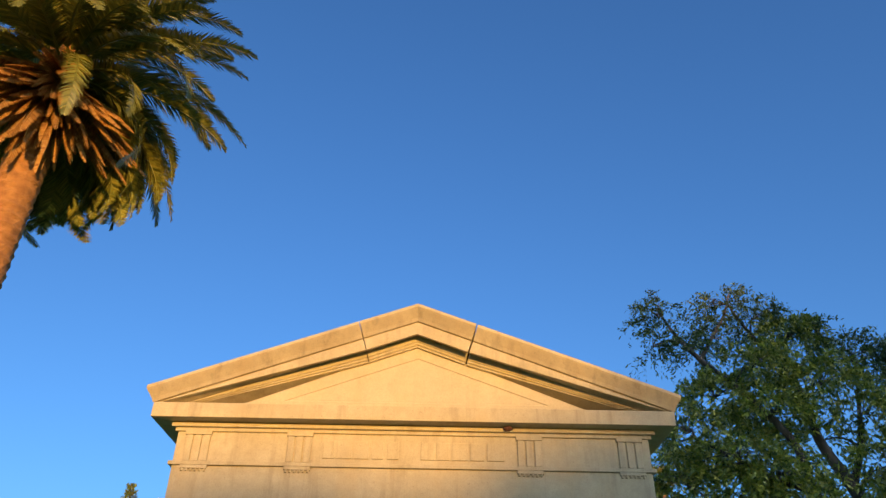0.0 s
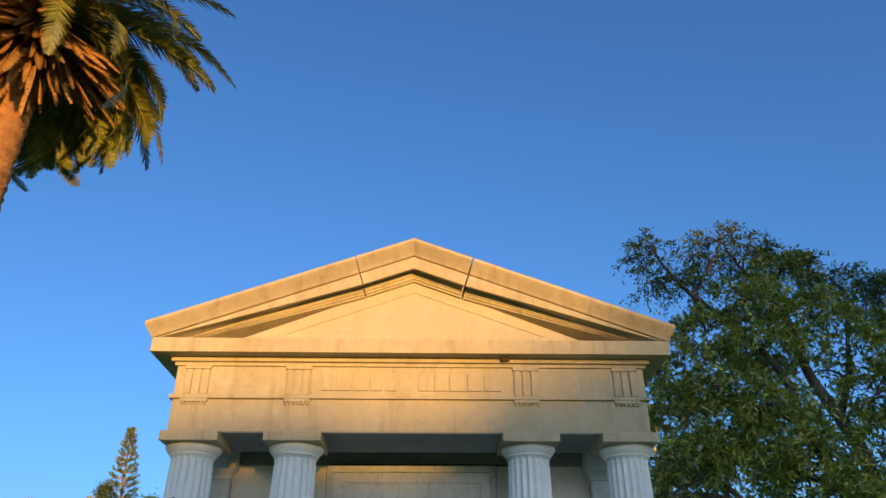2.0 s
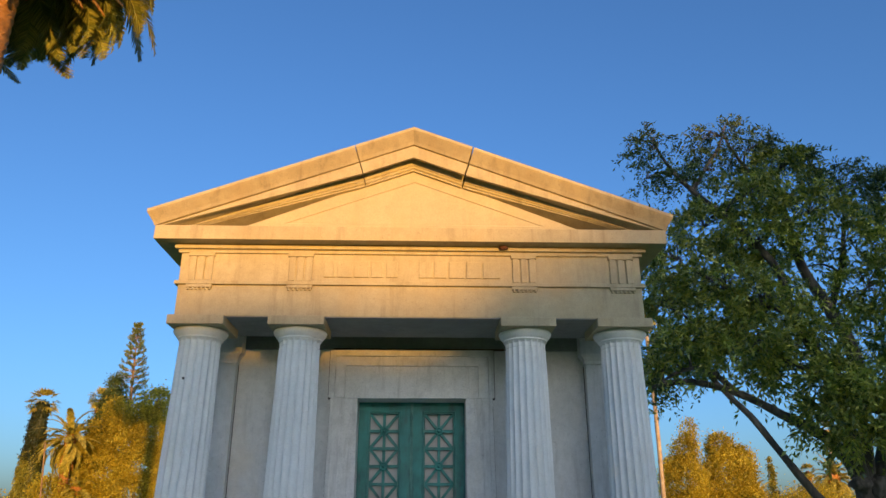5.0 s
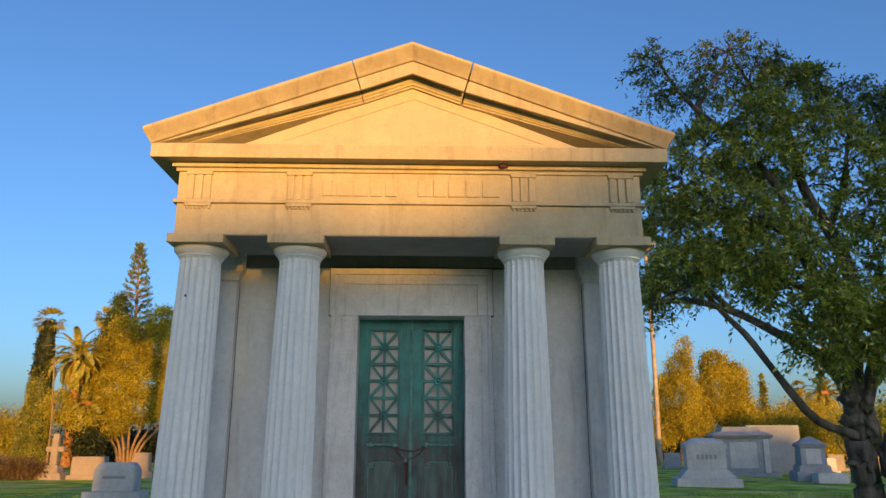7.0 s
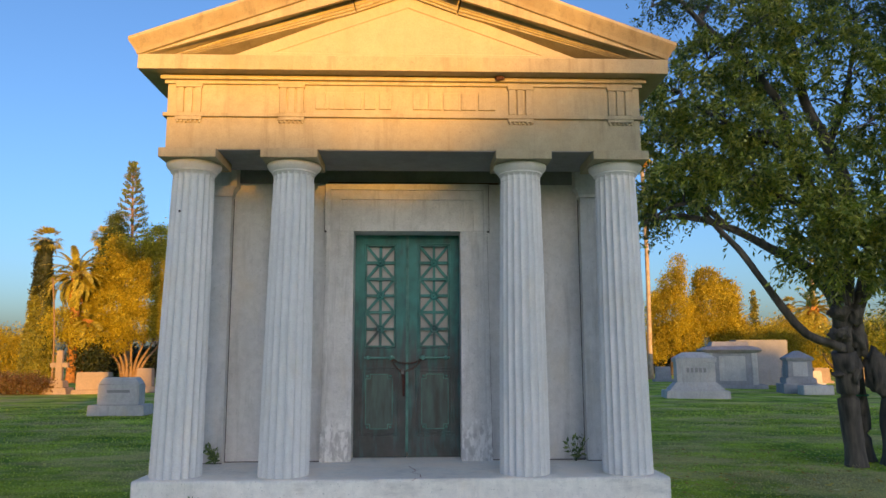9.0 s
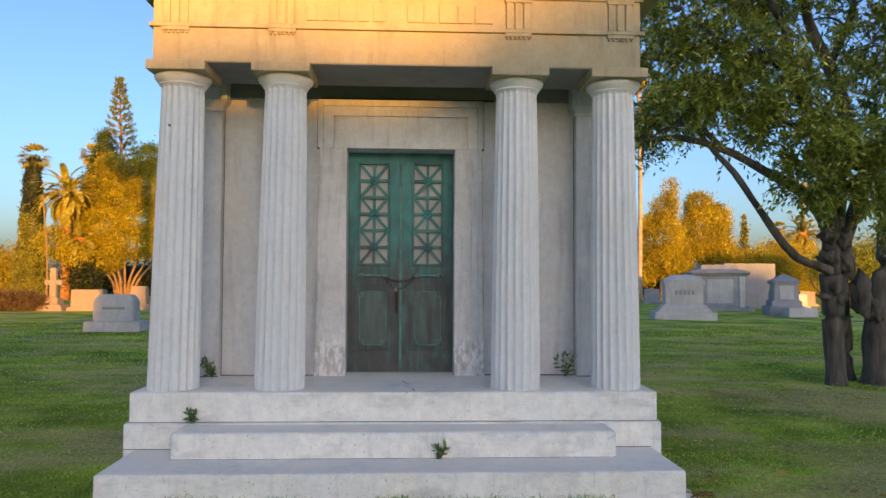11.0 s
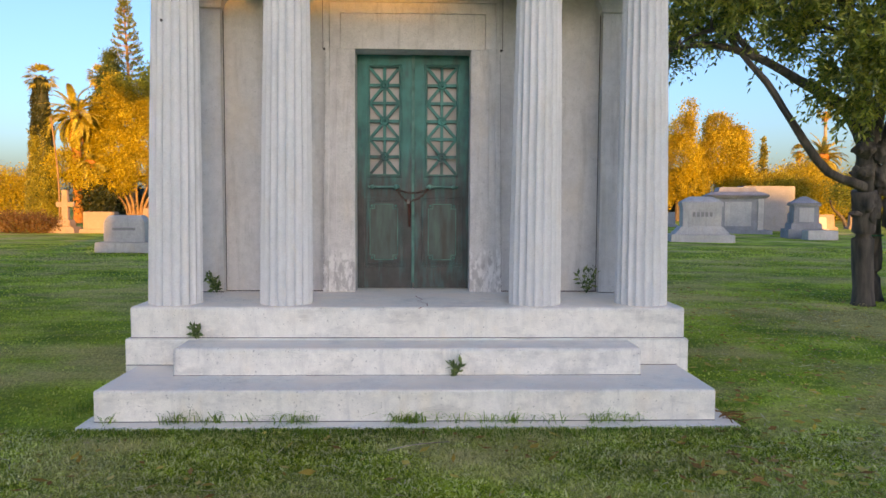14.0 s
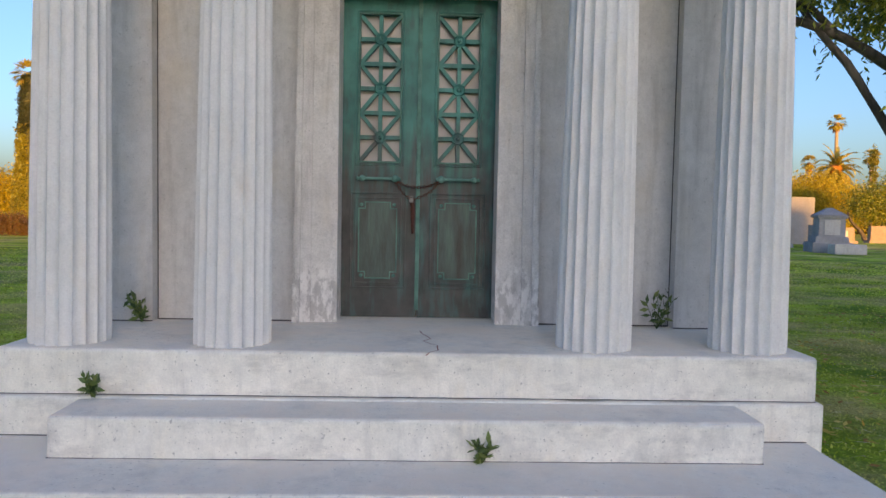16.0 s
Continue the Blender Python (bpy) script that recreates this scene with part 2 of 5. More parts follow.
def lawn_material():
    m, n, l, b = mat("lawn", 0.95)
    b.inputs["Specular IOR Level"].default_value = 0.1
    p = coords(n, l)
    big = ramp(n, l, noise_tex(n, l, p, 0.9, 4), [(0.38, (0.16, 0.27, 0.024)), (0.62, (0.42, 0.54, 0.055))])
    big = mix(n, l, worn_turf(n, l), big, (0.62, 0.50, 0.21))
    big = mix(n, l, 0.75, big, ramp(n, l, noise_tex(n, l, coords(n, l, (0.6, 1.2, 1)), 0.8, 5, 0.6), [(0.36, grey(0.62)), (0.62, grey(1.22))]), "MULTIPLY")
    fine = ramp(n, l, noise_tex(n, l, coords(n, l, (1, 0.6, 1)), 30, 5, 0.7), [(0.28, grey(0.5)), (0.66, grey(1.45))])
    col = mix(n, l, 0.85, big, fine, "MULTIPLY")
    l.new(col, b.inputs["Base Color"])
    bump(n, l, b, noise_tex(n, l, p, 25, 6, 0.7), 1.0, 0.05)
    return m


LAWN = lawn_material()


def bronze_material():
    """Green patina above, worn through to brown metal round the pulls and below, with green runs."""
    m, n, l, b = mat("patinated_bronze", 0.55, 0.15)
    p = coords(n, l)
    green = ramp(n, l, noise_tex(n, l, p, 5, 6), [(0.3, (0.012, 0.108, 0.098)), (0.7, (0.036, 0.245, 0.215))])
    brown = ramp(n, l, noise_tex(n, l, p, 7, 6), [(0.3, (0.034, 0.028, 0.029)), (0.7, (0.092, 0.072, 0.070))])
    sep = n.new("ShaderNodeSeparateXYZ")
    l.new(n.new("ShaderNodeNewGeometry").outputs["Position"], sep.inputs[0])
    runs = noise_tex(n, l, coords(n, l, (9, 9, 0.9)), 1.6, 6, 0.6)
    k = n.new("ShaderNodeMath")
    k.operation = "MULTIPLY_ADD"
    k.inputs[1].default_value = 1.5
    l.new(runs, k.inputs[0])
    l.new(sep.outputs["Z"], k.inputs[2])
    mr = n.new("ShaderNodeMapRange")
    mr.inputs["From Min"].default_value, mr.inputs["From Max"].default_value = 2.35, 2.85
    l.new(k.outputs[0], mr.inputs["Value"])
    mr2 = n.new("ShaderNodeMath")
    mr2.operation = "MULTIPLY_ADD"
    mr2.use_clamp = True
    mr2.inputs[1].default_value, mr2.inputs[2].default_value = 0.88, 0.10
    l.new(mr.outputs[0], mr2.inputs[0])
    col = mix(n, l, mr2.outputs[0], brown, green)
    drip = ramp(n, l, noise_tex(n, l, coords(n, l, (8, 8, 1.2)), 1.5, 7, 0.7), [(0.50, grey(0)), (0.74, grey(0.75))])
    col = mix(n, l, drip, col, (0.050, 0.215, 0.195))
    grime = ramp(n, l, noise_tex(n, l, coords(n, l, (8, 8, 3)), 1.3, 6, 0.6), [(0.52, grey(0)), (0.70, grey(0.6))])
    l.new(mix(n, l, grime, col, (0.035, 0.030, 0.034)), b.inputs["Base Color"])
    bump(n, l, b, noise_tex(n, l, p, 60, 5), 0.25, 0.004)
    return m


BRONZE = bronze_material()
VERDIGRIS = plain("verdigris_edge", (0.032, 0.115, 0.10), (0.10, 0.27, 0.225), 9, 0.6, 0.1)
PULL = plain("rubbed_verdigris", (0.07, 0.21, 0.175), (0.16, 0.36, 0.30), 14, 0.5, 0.15)
PANEL = plain("worn_bronze_panel", (0.050, 0.047, 0.042), (0.085, 0.150, 0.130), 4, 0.5, 0.2, stretch=(3, 3, 0.6))
FROST = plain("frosted_pane", (0.36, 0.33, 0.31), (0.52, 0.48, 0.455), 3, 0.35)
RUST = plain("rusty_iron", (0.07, 0.025, 0.014), (0.13, 0.05, 0.028), 30, 0.85, 0.2)
STEEL = plain("dull_steel", (0.16, 0.15, 0.14), (0.30, 0.28, 0.26), 30, 0.4, 0.8)


# ---- building blocks ----
def mesh_of(name, bm, material, smooth=False):
    me = bpy.data.meshes.new(name)
    bmesh.ops.recalc_face_normals(bm, faces=bm.faces)
    bm.to_mesh(me)
    bm.free()
    me.materials.append(material)
    if smooth:
        me.polygons.foreach_set("use_smooth", [True] * len(me.polygons))
    return me


def part(name, bm, material, parent=None, label="", smooth=False):
    ob = new(name, mesh_of(name, bm, material, smooth))
    ob.parent = parent
    return tagged(ob, label)


def raw(name, verts, faces, material, parent=None, label="", smooth=False):
    me = bpy.data.meshes.new(name)
    me.from_pydata(verts, [], faces)
    me.materials.append(material)
    if smooth:
        me.polygons.foreach_set("use_smooth", [True] * len(me.polygons))
    ob = new(name, me)
    ob.parent = parent
    return tagged(ob, label)


def thing(name, label, category, group="", kind="", at=(0, 0, 0)):
    ob = new(name)
    ob.location = at
    ob.empty_display_size = 0.2
    return tagged(ob, label, category, group, kind)


def box(bm, x0, x1, y0, y1, z0, z1, bevel=0.0, turn=0.0):
    m = Matrix.Translation(((x0 + x1) / 2, (y0 + y1) / 2, (z0 + z1) / 2)) @ Matrix.Rotation(turn, 4, "Z") @ Matrix.Diagonal((x1 - x0, y1 - y0, z1 - z0, 1))
    vs = bmesh.ops.create_cube(bm, size=1, matrix=m)["verts"]
    if bevel:
        es = list({e for v in vs for e in v.link_edges})
        bmesh.ops.bevel(bm, geom=es, offset=bevel, segments=2, affect="EDGES", profile=0.6)
    return bm


def worn(x0, x1, y0, y1, z0, z1, bevel, seed):
    """A cut stone block whose edges are rounded, chipped and not quite straight."""
    bm = bmesh.new()
    bmesh.ops.create_cube(bm, size=1, matrix=Matrix.Translation(((x0 + x1) / 2, (y0 + y1) / 2, (z0 + z1) / 2)) @ Matrix.Diagonal((x1 - x0, y1 - y0, z1 - z0, 1)))
    low = [e for e in bm.edges if max(v.co.z for v in e.verts) < (z0 + z1) / 2]
    bmesh.ops.bevel(bm, geom=[e for e in bm.edges if e not in low], offset=bevel, segments=3, affect="EDGES", profile=0.55)
    n = int((x1 - x0) / 0.07)
    for k in range(1, n):
        bmesh.ops.bisect_plane(bm, geom=bm.verts[:] + bm.edges[:] + bm.faces[:], plane_co=(x0 + (x1 - x0) * k / n, 0, 0), plane_no=(1, 0, 0))
    for v in bm.verts:
        if v.co.y > y0 + 0.1:
            continue
        q = v.co * 5 + Vector((seed, 0, 0))
        chip = max(0.0, noise.noise(v.co * 9 + Vector((seed, 3, 0))) - 0.25) * 0.035
        on_edge = v.co.z > z1 - bevel * 1.1
        v.co.y += 0.0035 * noise.noise(q) + (chip if on_edge else 0)
        v.co.z += (0.0025 * noise.noise(q + Vector((0, 9, 0))) - chip * 0.7) if on_edge else 0
    return bm


def block(*a, **k):
    return box(bmesh.new(), *a, **k)


def prism(bm, outline, y0, y1):
    """An upright outline of (x, z) points, given depth from y0 to y1."""
    a = [bm.verts.new((x, y0, z)) for x, z in outline]
    b = [bm.verts.new((x, y1, z)) for x, z in outline]
    n = len(a)
    bm.faces.new(a)
    bm.faces.new(b[::-1])
    for i in range(n):
        bm.faces.new((a[i], b[i], b[(i + 1) % n], a[(i + 1) % n]))
    return bm


def turned(bm, profile, x=0.0, y=0.0, steps=32, caps=True):
    """A turned shape from (radius, z) pairs."""
    rings = [[bm.verts.new((x + r * math.cos(2 * math.pi * i / steps), y + r * math.sin(2 * math.pi * i / steps), z)) for i in range(steps)] for r, z in profile]
    for a, b in zip(rings, rings[1:]):
        for i in range(steps):
            bm.faces.new((a[i], a[(i + 1) % steps], b[(i + 1) % steps], b[i]))
    if caps:
        bm.faces.new(rings[0][::-1])
        bm.faces.new(rings[-1])
    return bm


def curve_points(points, count):
    """Points along a smooth line through those given."""
    p = [Vector(q) for q in points]
    p = [p[0] * 2 - p[1]] + p + [p[-1] * 2 - p[-2]]
    out = []
    for i in range(count + 1):
        u = i / count * (len(p) - 3)
        k = min(int(u), len(p) - 4)
        t = u - k
        a, b, c, d = p[k:k + 4]
        out.append(0.5 * (2 * b + (c - a) * t + (2 * a - 5 * b + 4 * c - d) * t * t + (3 * b - a - 3 * c + d) * t ** 3))
    return out


def tube(bm, points, r0, r1, count=14, sides=10, rough=0.0, seed=0, flare=0.0):
    """A tapering limb along a smooth line; rough makes it knotty; flare widens its foot."""
    line = curve_points(points, count)
    rings = []
    for i, q in enumerate(line):
        ahead = (line[min(i + 1, count)] - line[max(i - 1, 0)]).normalized()
        side = ahead.orthogonal().normalized() if abs(ahead.z) > 0.99 else ahead.cross(Vector((0, 0, 1))).normalized()
        up = side.cross(ahead)
        t = i / count
        r = r0 + (r1 - r0) * t + flare * max(0, 1 - t * 5) ** 2
        ring = []
        for k in range(sides):
            a = 2 * math.pi * k / sides
            w = side * math.cos(a) + up * math.sin(a)
            rr = r * (1 + rough * noise.noise((q * 0.9 + w * 0.7) * 1.6 + Vector((seed, 0, 0))))
            ring.append(bm.verts.new(q + w * rr))
        rings.append(ring)
    for a, b in zip(rings, rings[1:]):
        for k in range(sides):
            bm.faces.new((a[k], a[(k + 1) % sides], b[(k + 1) % sides], b[k]))
    bm.faces.new(rings[0][::-1])
    bm.faces.new(rings[-1])
    return bm


def lump(bm, centre, radii, rough=0.25, seed=0, detail=3):
    vs = bmesh.ops.create_icosphere(bm, subdivisions=detail, radius=1)["verts"]
    for v in vs:
        k = 1 + rough * noise.noise(v.co * 2.0 + Vector((seed, seed * 0.7, 0)))
        v.co = Vector(centre) + Vector([a * b * k for a, b in zip(v.co, radii)])
    return bm


def leaves_mesh(name, places, size, narrow, droop, seed, material, flat=False, along=None):
    """One mesh of pointed leaves at the given places (an n x 3 array), lying along the given ways if there are any."""
    rng = np.random.default_rng(seed)
    n = len(places)
    out = rng.normal(size=(n, 3)) if along is None else along + rng.normal(size=(n, 3)) * 0.45
    out[:, 2] = out[:, 2] * 0.12 if flat else out[:, 2] - droop
    out /= np.linalg.norm(out, axis=1)[:, None]
    side = np.cross(out, rng.normal(size=(n, 3)) * (0.25 if flat else 1.0) + (0, 0, 1.0 if flat else 0.0))
    side /= np.linalg.norm(side, axis=1)[:, None] + 1e-9
    length = size * rng.uniform(0.6, 1.35, n)[:, None]
    wide = length * narrow
    v = np.empty((n, 4, 3))
    v[:, 0] = places
    v[:, 1] = places + out * length * 0.45 + side * wide * 0.5
    v[:, 2] = places + out * length
    v[:, 3] = places + out * length * 0.45 - side * wide * 0.5
    me = bpy.data.meshes.new(name)
    me.vertices.add(n * 4)
    me.vertices.foreach_set("co", v.ravel())
    me.loops.add(n * 4)
    me.loops.foreach_set("vertex_index", np.arange(n * 4))
    me.polygons.add(n)
    me.polygons.foreach_set("loop_start", np.arange(n) * 4)
    me.polygons.foreach_set("loop_total", np.full(n, 4))
    me.update(calc_edges=True)
    me.materials.append(material)
    return me


def clump_places(blobs, count, seed, shell=0.55, clump=0.22, per=24):
    """Leaf places gathered in twig-sized clumps, spread through blobs of (centre, radii)."""
    rng = np.random.default_rng(seed)
    vol = np.array([r[0] * r[1] * r[2] for _, r in blobs]) ** 0.75
    groups = max(1, count // per)
    which = rng.choice(len(blobs), groups, p=vol / vol.sum())
    d = rng.normal(size=(groups, 3))
    d /= np.linalg.norm(d, axis=1)[:, None]
    rad = shell + (1 - shell) * rng.uniform(0, 1, groups) ** 0.7
    c = np.array([b[0] for b in blobs])[which] + d * rad[:, None] * np.array([b[1] for b in blobs])[which]
    sizes = clump * rng.uniform(0.5, 1.4, groups)
    pts = np.repeat(c, per, axis=0) + rng.normal(size=(groups * per, 3)) * np.repeat(sizes, per)[:, None] * (1, 1, 0.75)
    return pts


def crown(name, blobs, count, size, material, parent, seed, narrow=0.35, droop=0.4, shell=0.5, clump=0.25, per=24):
    ob = new(name, leaves_mesh(name, clump_places(blobs, count, seed, shell, clump, per), size, narrow, droop, seed, material))
    ob.parent = parent
    return tagged(ob, kind="stuff")


# ---- ground ----
def build_ground():
    bm = bmesh.new()
    bmesh.ops.create_grid(bm, x_segments=60, y_segments=60, size=1)
    for v in bm.verts:
        x, y = v.co.x, v.co.y
        gx, gy = math.copysign(abs(x) ** 2.4, x) * 700, math.copysign(abs(y) ** 2.4, y) * 700
        far = min(1, max(0, (math.hypot(gx, gy) - 9) / 12))
        v.co = (gx, gy, far * 0.10 * noise.noise((gx * 0.11, gy * 0.11, 3)))
    part("ground", bm, LAWN, None, "mown green cemetery lawn with dry yellow patches", True)
    tagged(bpy.data.objects["ground"], category="lawn", kind="structure")


build_ground()

# ---- mausoleum ----
FACE = -0.215            # plane of the frieze
FLOOR = 0.705            # porch floor
tomb = thing("mausoleum", "pale granite temple mausoleum with four fluted columns and a plain pediment", "mausoleum")


def build_base():
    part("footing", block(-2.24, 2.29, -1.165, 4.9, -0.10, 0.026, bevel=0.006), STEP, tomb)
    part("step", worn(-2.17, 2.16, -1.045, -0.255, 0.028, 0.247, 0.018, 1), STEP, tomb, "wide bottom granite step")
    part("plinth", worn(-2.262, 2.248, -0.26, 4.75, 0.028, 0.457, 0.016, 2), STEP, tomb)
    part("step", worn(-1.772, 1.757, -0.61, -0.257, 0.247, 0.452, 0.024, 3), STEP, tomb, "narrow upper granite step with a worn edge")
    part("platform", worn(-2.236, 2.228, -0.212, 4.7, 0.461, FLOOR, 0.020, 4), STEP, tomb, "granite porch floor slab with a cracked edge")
    bm = block(-1.768, 1.753, -0.613, -0.605, 0.246, 0.2498)
    box(bm, -2.255, -1.775, -0.263, -0.255, 0.246, 0.251)
    box(bm, 1.76, 2.155, -0.263, -0.255, 0.246, 0.251)
    box(bm, -2.164, 2.154, -1.048, -1.04, 0.026, 0.031)
    box(bm, -2.23, 2.222, -0.216, -0.205, 0.4575, 0.4615)
    part("joint", bm, JOINT, tomb, "dirty joint along the foot of the steps")
    rng = random.Random(5)
    bm = bmesh.new()
    x, y = 0.03, 0.50
    pts = [(x, y)]
    while y > -0.20:
        x += rng.uniform(-0.05, 0.05)
        y -= rng.uniform(0.05, 0.10)
        pts.append((x, y))
    for (xa, ya), (xb, yb) in zip(pts, pts[1:]):
        v = [bm.verts.new(c) for c in ((xa - 0.004, ya, FLOOR + 0.001), (xa + 0.004, ya, FLOOR + 0.001), (xb + 0.004, yb, FLOOR + 0.001), (xb - 0.004, yb, FLOOR + 0.001))]
        bm.faces.new(v)
    part("crack", bm, CRACK, tomb, "rust-stained crack across the floor slab")


build_base()


def build_column(foot, neck, slab, y):
    col = new("column")
    col.parent = tomb
    flutes, per = 20, 6
    r_foot, r_neck, top = 0.217, 0.182, 3.275

    def ring(bm, r, z, depth):
        vs = []
        for i in range(flutes * per):
            a = 2 * math.pi * (i + 0.5 * per) / (flutes * per)
            u = (i % per) / per
            rr = r * (1 - depth * math.sin(math.pi * u) ** 0.8)
            x = foot + (neck - foot) * min(1.0, (z - FLOOR) / (top - FLOOR))
            vs.append(bm.verts.new((x + rr * math.cos(a), y + rr * math.sin(a), z)))
        return vs

    def skin(bm, rings):
        for a, b in zip(rings, rings[1:]):
            n = len(a)
            for i in range(n):
                bm.faces.new((a[i], a[(i + 1) % n], b[(i + 1) % n], b[i]))
        bm.faces.new(rings[0][::-1])
        bm.faces.new(rings[-1])

    bm = bmesh.new()
    rings = []
    for k in range(9):
        t = k / 8
        r = r_foot + (r_neck - r_foot) * t + 0.004 * math.sin(math.pi * t)
        rings.append(ring(bm, r, FLOOR + (top - FLOOR) * t, 0.10))
    skin(bm, rings)
    part("shaft", bm, COLUMN, col, "tapering fluted granite shaft")
    bm = bmesh.new()
    skin(bm, [ring(bm, 0.174, top, 0.05), ring(bm, 0.180, top + 0.008, 0.075), ring(bm, 0.182, 3.315, 0.075), ring(bm, 0.187, 3.33, 0.02), ring(bm, 0.190, 3.336, 0.0)])
    part("neck", bm, COLUMN, col)
    bm = turned(bmesh.new(), [(0.190, 3.336), (0.198, 3.34), (0.199, 3.347), (0.196, 3.350), (0.205, 3.356), (0.214, 3.366), (0.230, 3.385), (0.240, 3.403), (0.241, 3.415), (0.236, 3.424)], neck, y, 40)
    part("echinus", bm, COLUMN, col, "", True)
    part("abacus", block(slab - 0.247, slab + 0.247, -0.26, 0.29, 3.424, 3.506, bevel=0.005), STONE, col)


for foot_x, neck_x, slab_x in ((-1.953, -1.914, -1.893), (-1.040, -1.016, -1.016), (1.036, 1.042, 1.037), (1.938, 1.922, 1.902)):
    build_column(foot_x, neck_x, slab_x, 0.04)


def build_marks():
    hole = turned(bmesh.new(), [(0.011, 0.0), (0.011, 0.05)], 0, 0, 12)
    bmesh.ops.transform(hole, matrix=Matrix.Translation((-1.972, -0.083, 2.97)) @ Matrix.Rotation(math.pi / 2, 4, "X"), verts=hole.verts)
    part("plug", hole, JOINT, tomb, "small dark plug hole in a column")
    nest = lump(bmesh.new(), (0.83, -0.285, 4.150), (0.045, 0.03, 0.022), 0.4, 3, 2)
    part("mud_nest", nest, RUST, tomb, "small dark mud nest under the cornice", True)


build_marks()


def build_entablature():
    w = 2.095
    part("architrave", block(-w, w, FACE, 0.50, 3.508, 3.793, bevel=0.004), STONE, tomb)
    # Thin dark slab added so the beam's underside reads as shaded.
    part("soffit", block(-w + 0.006, w - 0.006, FACE + 0.006, 0.494, 3.500, 3.5075), SOFFIT, tomb, "grey beam underside with shade in its colour")
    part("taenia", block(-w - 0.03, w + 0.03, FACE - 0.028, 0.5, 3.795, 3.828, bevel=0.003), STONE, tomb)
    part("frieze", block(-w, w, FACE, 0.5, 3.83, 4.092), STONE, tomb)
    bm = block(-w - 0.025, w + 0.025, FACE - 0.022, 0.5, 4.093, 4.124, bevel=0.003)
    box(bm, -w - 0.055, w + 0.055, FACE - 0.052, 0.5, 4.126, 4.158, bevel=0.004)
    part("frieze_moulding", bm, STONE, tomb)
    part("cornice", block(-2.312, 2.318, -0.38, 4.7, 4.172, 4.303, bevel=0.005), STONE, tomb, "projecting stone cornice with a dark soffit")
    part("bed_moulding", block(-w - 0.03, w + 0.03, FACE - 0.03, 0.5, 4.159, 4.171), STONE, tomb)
    for tx in (-1.905, -1.012, 1.02, 1.916):
        tri = new("triglyph")
        tri.parent = tomb
        h = 0.115
        for k in (-1, 0, 1):
            c = tx + k * 0.076
            part("glyph", block(c - 0.029, c + 0.029, FACE - 0.022, FACE + 0.003, 3.83, 4.062, bevel=0.006), STONE, tri)
        part("triglyph_band", block(tx - h, tx + h, FACE - 0.030, FACE + 0.003, 4.062, 4.105), STONE, tri)
        part("regula", block(tx - h, tx + h, FACE - 0.024, FACE + 0.005, 3.766, 3.794), STONE, tri)
        for k in range(6):
            part("gutta", turned(bmesh.new(), [(0.012, 3.744), (0.009, 3.767)], tx - h + 0.019 + k * 0.0385, FACE - 0.011, 8), STONE, tri)


build_entablature()


